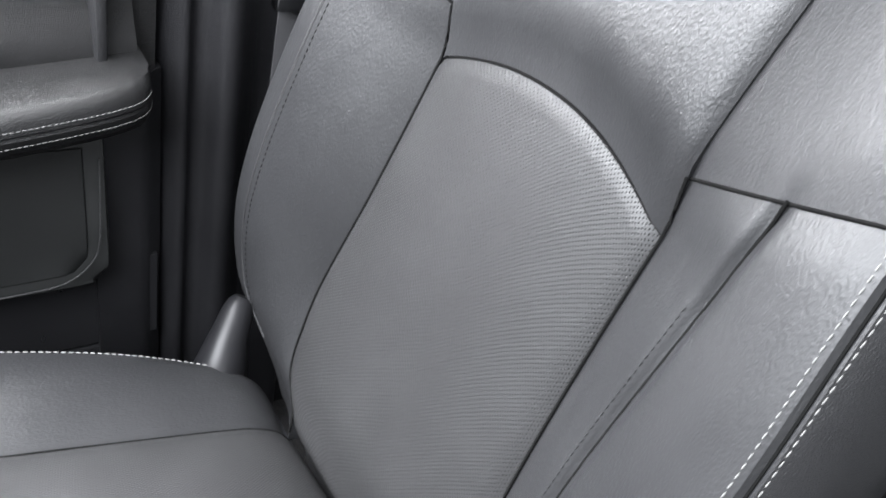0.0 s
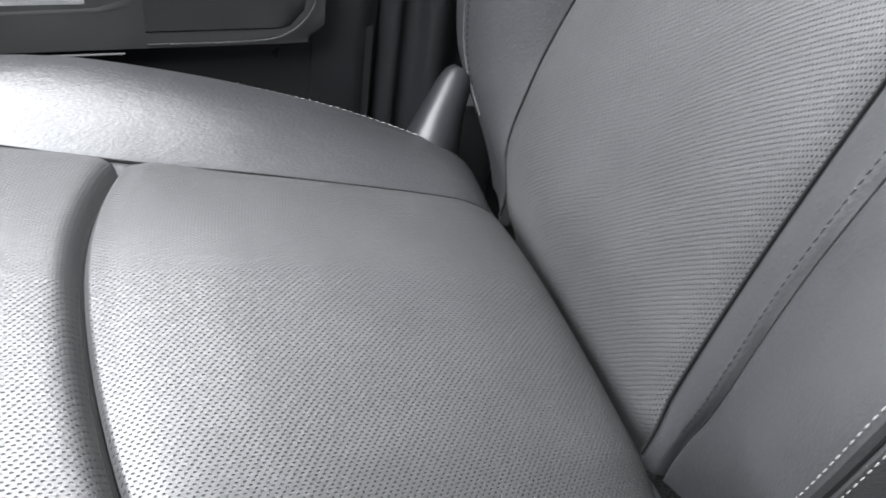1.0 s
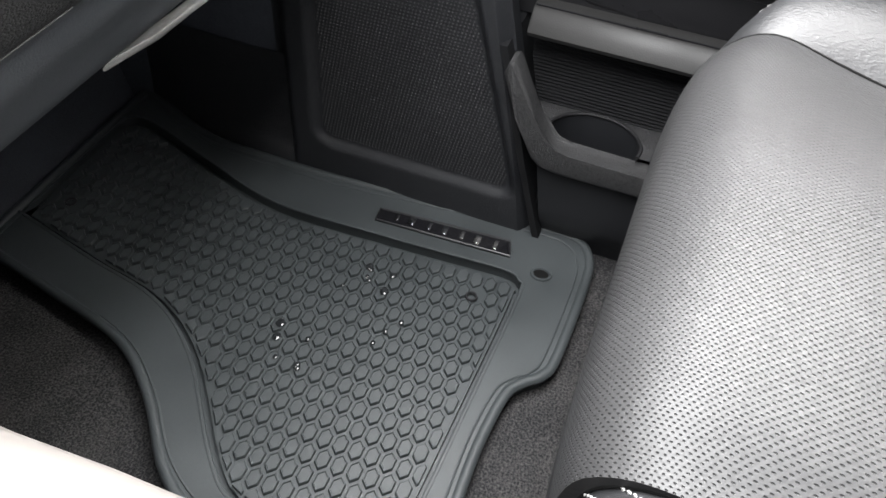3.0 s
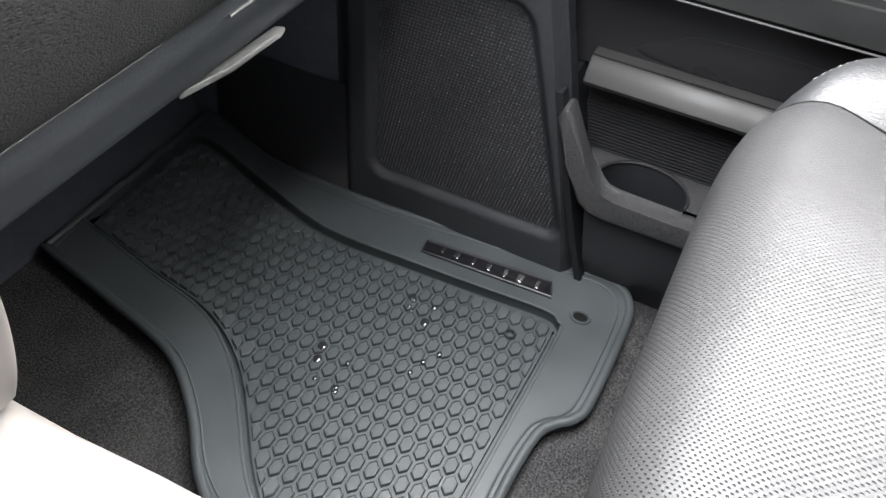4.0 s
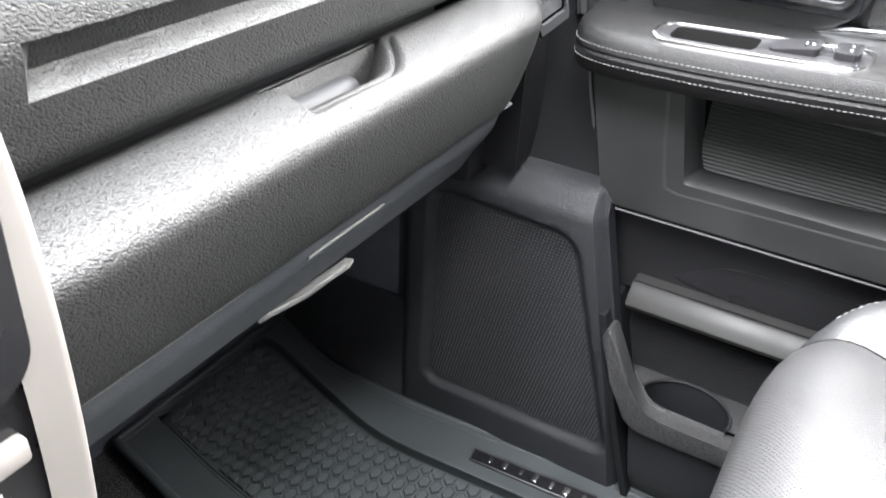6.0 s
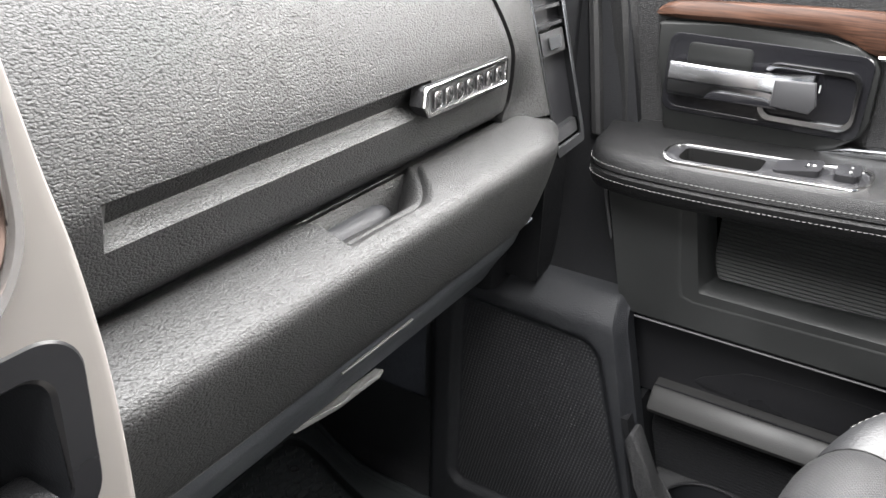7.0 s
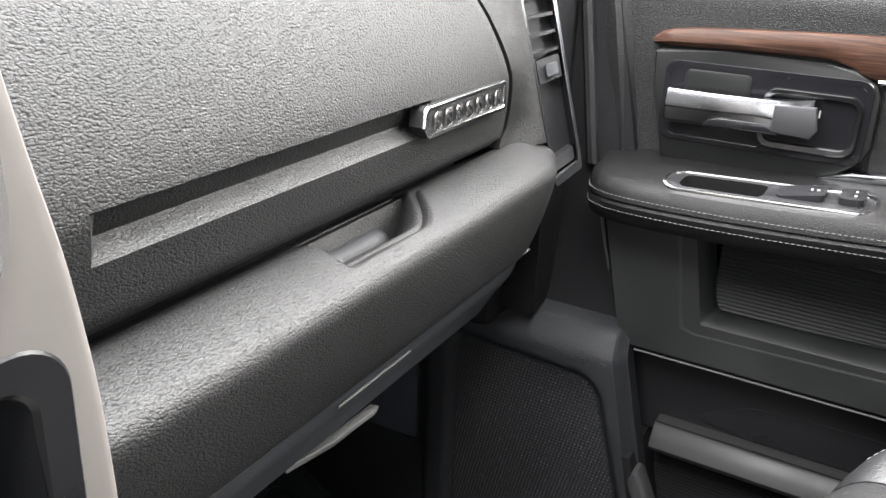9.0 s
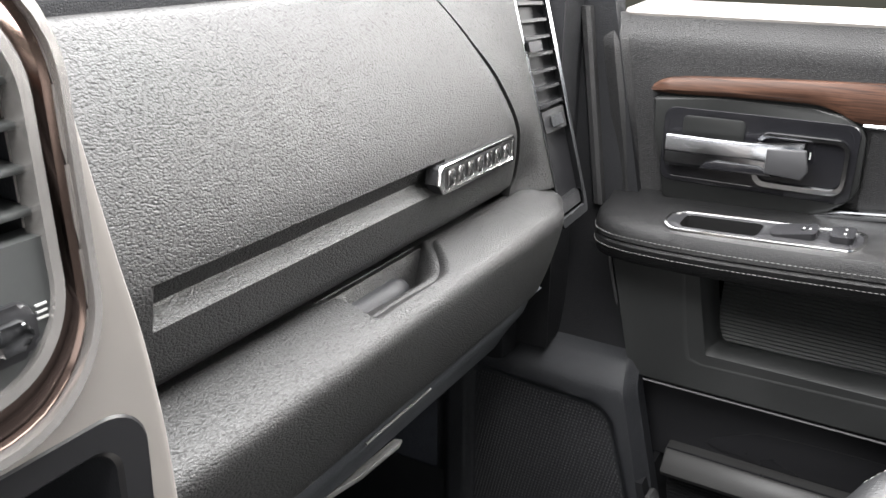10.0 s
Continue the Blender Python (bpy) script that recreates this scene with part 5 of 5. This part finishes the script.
    recess_shape = [(0.155, 0.292), (0.125, 0.322), (0.09, 0.330), (-0.02, 0.333), (-0.06, 0.322), (-0.09, 0.294)]
    part("recess_moulding", prism([(p.x, p.y) for p in curve_points([(a, b, 0) for a, b in recess_shape], 4, True)], "x", 0.7668, 0.771, 0.001), BLACK_SMOOTH, ob, "faint moulded bulge")
    ledge = [(0.770, 0.287), (0.752, 0.2855), (0.748, 0.284), (0.738, 0.272), (0.733, 0.263), (0.735, 0.258), (0.742, 0.256), (0.770, 0.256)]
    part("grab_ledge", prism(ledge, "y", -0.20, 0.208, 0.003), LEDGE, ob, "rounded grey ledge")
    part("ledge_edge", tube([(0.752, y, 0.2862) for y in spread(-0.20, 0.206, 6)], 0.0012, 5), BLACK_SMOOTH, ob)
    low_ribs = surf(spread(0.205, -0.36, 3), spread(0, 24, 96), lambda y, k: (0.768 - 0.0022 * (0.5 - 0.5 * math.cos(2 * math.pi * k)), y, 0.155 + 0.0044 * k), back=(0.01, 0, 0))
    part("lower_ribs", low_ribs, COWL, ob, "fine ribs behind the bottle pocket")
    # bottle pocket
    rim_shape = [(0.216, 0.236), (0.211, 0.251), (0.206, 0.253), (0.202, 0.249), (0.176, 0.192), (0.158, 0.160), (0.150, 0.1535), (0.135, 0.150), (-0.36, 0.150), (-0.36, 0.124), (0.145, 0.124), (0.162, 0.127), (0.174, 0.136), (0.196, 0.182)]
    bp = part("bottle_pocket", prism(rim_shape, "x", 0.690, 0.716, 0.0045, seg=3), RIM, ob, "grey moulded bottle pocket rim")
    part("pocket_wall", surf(spread(0, 1, 8), spread(-0.012, 0.140, 8), lambda u, z: (0.704 + 0.02 * step(0.05, -0.012, z), lerp(0.152 + 0.16 * max(0, z - 0.0) - 0.004, -0.36, u), z), back=(0.012, 0, 0)), BLACK, bp, "black outer pocket wall")
    part("pocket_end", surf(spread(0.700, 0.785, 4), spread(-0.012, 0.262, 8), lambda x, z: (x, front_y(z) - 0.006, z), back=(0, 0.008, 0)), COWL, bp, "black pocket end wall")
    def cup_arc(cy, ry, z, grow=1.0):
        return [(0.722 + 0.045 * grow * math.cos(t), cy + ry * grow * math.sin(t), z) for t in spread(-1.79, 1.79, 24)]
    front = [(0.7122, -0.35)] + [p[:2] for p in cup_arc(-0.055, 0.045, 0)] + [p[:2] for p in cup_arc(0.115, 0.053, 0)] + [(0.7122, 0.184)]
    part("pocket_shelf", flat_fill([front + [(0.775, 0.190), (0.775, -0.35)]], 0.160), RIM, bp, "grey shelf with round cup openings")
    for cy, ry in ((0.115, 0.053), (-0.055, 0.045)):
        cup = surf(spread(0, 24, 24), spread(0, 1, 3), lambda k, t: Vector(cup_arc(cy, ry, 0.1605)[int(round(k))]).lerp(Vector(cup_arc(cy, ry, 0.05, 0.9)[int(round(k))]), t), back=(0.002, 0, 0))
        part("cup_wall", cup, BLACK, bp, "dark round cup opening")
        part("cup_rim", tube(cup_arc(cy, ry, 0.1605), 0.0022, 6), DASH_SOFT, bp)
    part("pocket_floor", box((0.71, -0.36, 0.03), (0.775, 0.15, 0.05)), BLACK, bp)
    part("door_back", box((0.789, L, -0.05), (0.86, 0.14, 0.52)), BLACK, ob)
    part("rear_edge", surf(spread(-0.36, -0.43, 8), spread(-0.012, 0.60, 10), lambda y, z: (0.764 + 0.012 * step(-0.41, -0.43, y), y, z), back=(0.02, 0, 0)), PILLAR, ob, "plain black rear door edge")
    part("insert_panel", surf(spread(-0.200, -0.358, 12), spread(0.384, 0.54, 10), lambda y, z: (0.7345 + 0.05 * (z - 0.374) - 0.004 + 0.02 * step(0.75, 1.1, math.hypot(max(0, -0.310 - y) / 0.048, max(0, 0.435 - z) / 0.051)), y, z), back=(0.01, 0, 0)), INSERT, ob, "plain black lower insert panel")
    trim_line = curve_points([(0.7292, -0.20, 0.388), (0.7292, -0.295, 0.388), (0.7295, -0.327, 0.394), (0.7302, -0.348, 0.412), (0.7312, -0.357, 0.44), (0.7350, -0.360, 0.53)], 5)
    part("insert_edge", tube(trim_line, 0.0009, 6), RIM, ob, "thin pale outline of the insert")
    # armrest
    rings, edge1, edge2 = [], [], []
    for y in [0.302, 0.300, 0.296, 0.29, 0.282, 0.27, 0.25, 0.22, 0.207, 0.19, 0.17, 0.15, 0.131] + spread(0.115, -0.34, 25) + [-0.36, -0.378, -0.39, -0.398, -0.403]:
        x0, zt = arm_x(y), arm_z(y)
        drop_ = 0.004 * step(0.285, 0.302, y)
        sec = [(0.785, zt + 0.004), (lerp(x0, 0.78, 0.75), zt + 0.001), (max(0.7185, lerp(x0, 0.78, 0.45)), zt - drop_), (max(0.680, lerp(x0, 0.78, 0.14)), zt - 0.0018 - drop_), (x0 + 0.0065, zt - 0.0055 - drop_), (x0 + 0.002, zt - 0.013), (x0, zt - 0.021), (x0 + 0.0025, zt - 0.0235), (x0 + 0.0005, zt - 0.026), (x0 + 0.002, zt - 0.036), (x0 + 0.010, zt - 0.046), (lerp(x0, 0.78, 0.45), zt - 0.056), (0.785, zt - 0.066)]
        rings.append([(a, y, b) for a, b in sec])
        edge1.append(Vector((x0 + 0.0008, y, zt - 0.0165)))
        edge2.append(Vector((x0 + 0.0006, y, zt - 0.0310)))
    pad = loft(rings)
    mids = [(f, f.calc_center_median()) for f in pad.faces]
    bmesh.ops.delete(pad, geom=[f for f, q in mids if 0.690 < q.x < 0.712 and 0.131 < q.y < 0.207 and q.z > arm_z(q.y) - 0.006], context="FACES")
    arm = part("armrest", pad, ARM_LEATHER, ob, "padded black leather armrest")
    part("upper_stitching", stitches(dense(edge1, 140), pitch=0.0048, length=0.0036, radius=0.0004, lift=(-0.0010, 0, 0)), THREAD_GREY, arm, "pale upper armrest stitching")
    part("lower_stitching", stitches(dense(edge2, 140), pitch=0.0048, length=0.0036, radius=0.0004, lift=(-0.0010, 0, 0)), THREAD_GREY, arm, "pale lower armrest stitching")

    # switches set in the armrest
    def on_arm(p, w):
        return (p[0], p[1], arm_z(p[1]) + 0.0015 - 0.003 * step(0.690, 0.672, p[0]) + w)
    so, si = rounded(0.6735, 0.7265, 0.041, 0.2225, 0.018, 6), rounded(0.6765, 0.7235, 0.0445, 0.219, 0.0155, 6)
    part("switch_bezel", ring_plate(so, si, on_arm, 0.004, chamfer=0.001), BRIGHT, arm, "thin chrome switch bezel")
    hollow = rounded(0.6815, 0.7170, 0.132, 0.206, 0.008, 6)
    sw = part("switch_plate", ring_plate(rounded(0.675, 0.725, 0.0425, 0.221, 0.017, 6), hollow, lambda p, w: on_arm(p, w - 0.0006), 0.004, chamfer=0.0008), BLACK_SMOOTH, arm, "black switch plate")
    liner = loft([[on_arm(p, -0.001) for p in hollow], [on_arm((lerp(0.699, p[0], 0.9), lerp(0.169, p[1], 0.95)), -0.024) for p in hollow]], caps=False)
    liner.faces.new([liner.verts.new(on_arm((lerp(0.699, p[0], 0.9), lerp(0.169, p[1], 0.95)), -0.024)) for p in hollow])
    # near-black liner, so the hollow's shade is partly in its colour
    part("pull_recess", liner, THREAD_DARK, sw, "dark pull recess")
    for y0, y1 in ((0.083, 0.122), (0.052, 0.072)):
        key = loft([[on_arm((q[0], q[1]), w - (0.004 if y1 > 0.1 and q[1] > 0.105 else 0)) for q in rounded(0.6845, 0.7165, y0, y1, 0.005, 4)] for w in (-0.002, 0.003, 0.0055)])
        part("switch_key", key, BLACK_SMOOTH, sw, "black window or lock key")
    marks = bmesh.new()
    for x, y, a, b in ((0.698, 0.0895, 0.003, 0.0022), (0.698, 0.0945, 0.004, 0.0016), (0.694, 0.060, 0.003, 0.0022), (0.707, 0.060, 0.0025, 0.002)):
        loft([[on_arm(q, w) for q in rounded(x - a / 2, x + a / 2, y - b / 2, y + b / 2, 0.001, 2)] for w in (0.0052, 0.0061)], bm=marks)
    part("switch_marks", marks, MARK, sw, "small white switch marks")

    # handle set
    def on_door(p, w):
        return (0.7715 - w, p[0], p[1])
    outline = [(0.262, 0.6925), (0.266, 0.690), (0.262, 0.66), (0.247, 0.588), (0.24, 0.5825), (0.12, 0.5835), (0.09, 0.589), (0.064, 0.612), (0.0595, 0.625), (0.061, 0.672), (0.066, 0.681), (0.085, 0.6915), (0.11, 0.695), (0.20, 0.696)]
    bz = part("handle_bezel", prism(outline, "x", 0.7635, 0.785, 0.0025), SURROUND, ob, "satin black handle surround")
    ro, ri = rounded(0.0655, 0.252, 0.606, 0.6845, 0.012, 6), rounded(0.0715, 0.246, 0.612, 0.6785, 0.010, 6)
    part("recess_frame", ring_plate(ro, ri, lambda p, w: (0.7622 - w, p[0], p[1]), 0.004, chamfer=0.001), PIANO, bz)
    part("recess_floor", prism(rounded(0.070, 0.248, 0.611, 0.680, 0.010, 6), "x", 0.7625, 0.770), PIANO, bz, "gloss black handle recess")
    part("finger_block", prism(rounded(0.170, 0.232, 0.645, 0.677, 0.005, 4), "x", 0.7612, 0.770, 0.0008), SURROUND, bz, "grey block behind the handle")
    co, ci = rounded(0.072, 0.158, 0.6135, 0.6695, 0.013, 6), rounded(0.0765, 0.153, 0.620, 0.6645, 0.010, 6)
    part("chrome_cup", ring_plate(co, ci, lambda p, w: (0.7575 - w, p[0], p[1]), 0.008, chamfer=0.002), CHROME, bz, "chrome cup rim")
    part("lock_mark", prism([(0.1062, 0.6465), (0.1075, 0.6465), (0.1075, 0.6535), (0.1062, 0.6535)], "x", 0.7618, 0.763), MARK, bz)
    bar = []
    for y, zt, zb, x0, dep in ((0.245, 0.6585, 0.627, 0.744, 0.016), (0.243, 0.6595, 0.626, 0.742, 0.018), (0.20, 0.6600, 0.628, 0.738, 0.016), (0.16, 0.6610, 0.631, 0.736, 0.016), (0.142, 0.6615, 0.629, 0.736, 0.018), (0.125, 0.6625, 0.630, 0.740, 0.018), (0.112, 0.664, 0.634, 0.748, 0.012)):
        mz = (zt + zb) / 2
        bar.append([(x0 + dep, y, zt - 0.001), (x0 + 0.0028, y, zt), (x0 + 0.0010, y, zt - 0.0050), (x0, y, mz + 0.001), (x0 + 0.0022, y, mz - 0.001), (x0 + 0.003, y, zb + 0.004), (x0 + 0.008, y, zb), (x0 + dep, y, zb + 0.002)])
    part("door_handle", loft(bar), HANDLE, bz, "chrome pull handle")
    part("handle_slot", prism([(0.205, 0.6305), (0.200, 0.6365), (0.19, 0.6390), (0.150, 0.6395), (0.138, 0.6350), (0.136, 0.6310)], "x", 0.7355, 0.742, 0.001), PIANO, bz, "dark slot in the handle")
    part("handle_pad", prism([(0.143, 0.6585), (0.108, 0.6605), (0.104, 0.640), (0.109, 0.632), (0.143, 0.634)], "x", 0.7335, 0.741, 0.002), GREY_METAL, bz, "grey handle pad")
    # wood strip and its chrome line
    rings = []
    for y, zt, zb in ((0.2700, 0.7010, 0.6995), (0.268, 0.7045, 0.6970), (0.262, 0.7085, 0.6965), (0.250, 0.7120, 0.6968), (0.23, 0.7140, 0.6972), (0.19, 0.7165, 0.6985), (0.12, 0.7200, 0.6995), (0.105, 0.7205, 0.6985), (0.09, 0.7210, 0.6940), (0.075, 0.7215, 0.6870), (0.066, 0.722, 0.6845), (0.0, 0.7240, 0.6860), (-0.2, 0.730, 0.690), (-0.40, 0.735, 0.695)):
        rings.append([(0.784, y, zt + 0.001), (0.7685, y, zt), (0.7650, y, lerp(zt, zb, 0.25)), (0.7645, y, lerp(zt, zb, 0.75)), (0.768, y, zb), (0.784, y, zb - 0.001)])
    part("wood_strip", loft(rings), WOOD, ob, "brown wood-grain trim strip")
    part("chrome_line", tube([(0.768, y, 0.6835 - 0.02 * min(0, y) * 0.4) for y in spread(0.066, -0.40, 10)], 0.0022, 6), CHROME, ob, "thin chrome line")
    part("rear_trim", surf(spread(0.058, -0.40, 16), spread(0.600, 0.683, 6), lambda y, z: (0.7715 - 0.024 * step(0.69, 0.62, z) * step(-0.06, -0.16, y), y, z), back=(0.01, 0, 0)), ARM_LEATHER, ob, "black padded door insert")
    foot = prism([(0.10, 0.592), (0.07, 0.602), (-0.06, 0.614), (-0.06, 0.606), (0.06, 0.5945)], "x", 0.757, 0.772, 0.002)
    part("chrome_foot", foot, CHROME, ob, "bright trim at the armrest's back")
    part("vertical_strip", box((0.738, -0.372, 0.612), (0.775, -0.362, 0.775), 0.003), DASH_SOFT, ob, "pale upright trim strip")


door()

# pillar trim between the dash end and the door
tagged(part("front_pillar_trim", prism([(0.700, 0.345), (0.720, 0.352), (0.755, 0.350), (0.80, 0.352), (0.86, 0.36), (0.86, 0.80), (0.70, 0.80)], "z", 0.40, 0.795, 0.004), COWL), "black grained trim between dash end and door", "pillar")
post = [(0.80, 0.36), (0.86, 0.35), (0.87, 0.46), (0.81, 0.48)]
tagged(part("windscreen_pillar", loft([[(x - 0.16 * t, y - 0.02 * t + 0.02, z) for x, y in post] for t, z in ((0, 0.78), (1, 1.27))]), DASH_SOFT), "black windscreen pillar trim above the dash", "pillar")

# window glass above the door
glass, gn, gl, gb = material("tinted_glass")
gb.inputs["Transmission Weight"].default_value, gb.inputs["Roughness"].default_value, gb.inputs["IOR"].default_value = 1.0, 0.0, 1.05
pane = tagged(part("window_1", box((0.832, -0.42, 0.77), (0.836, 0.33, 1.22)), glass), "clear front door window glass", "window", kind="structure")
pane.visible_shadow = False
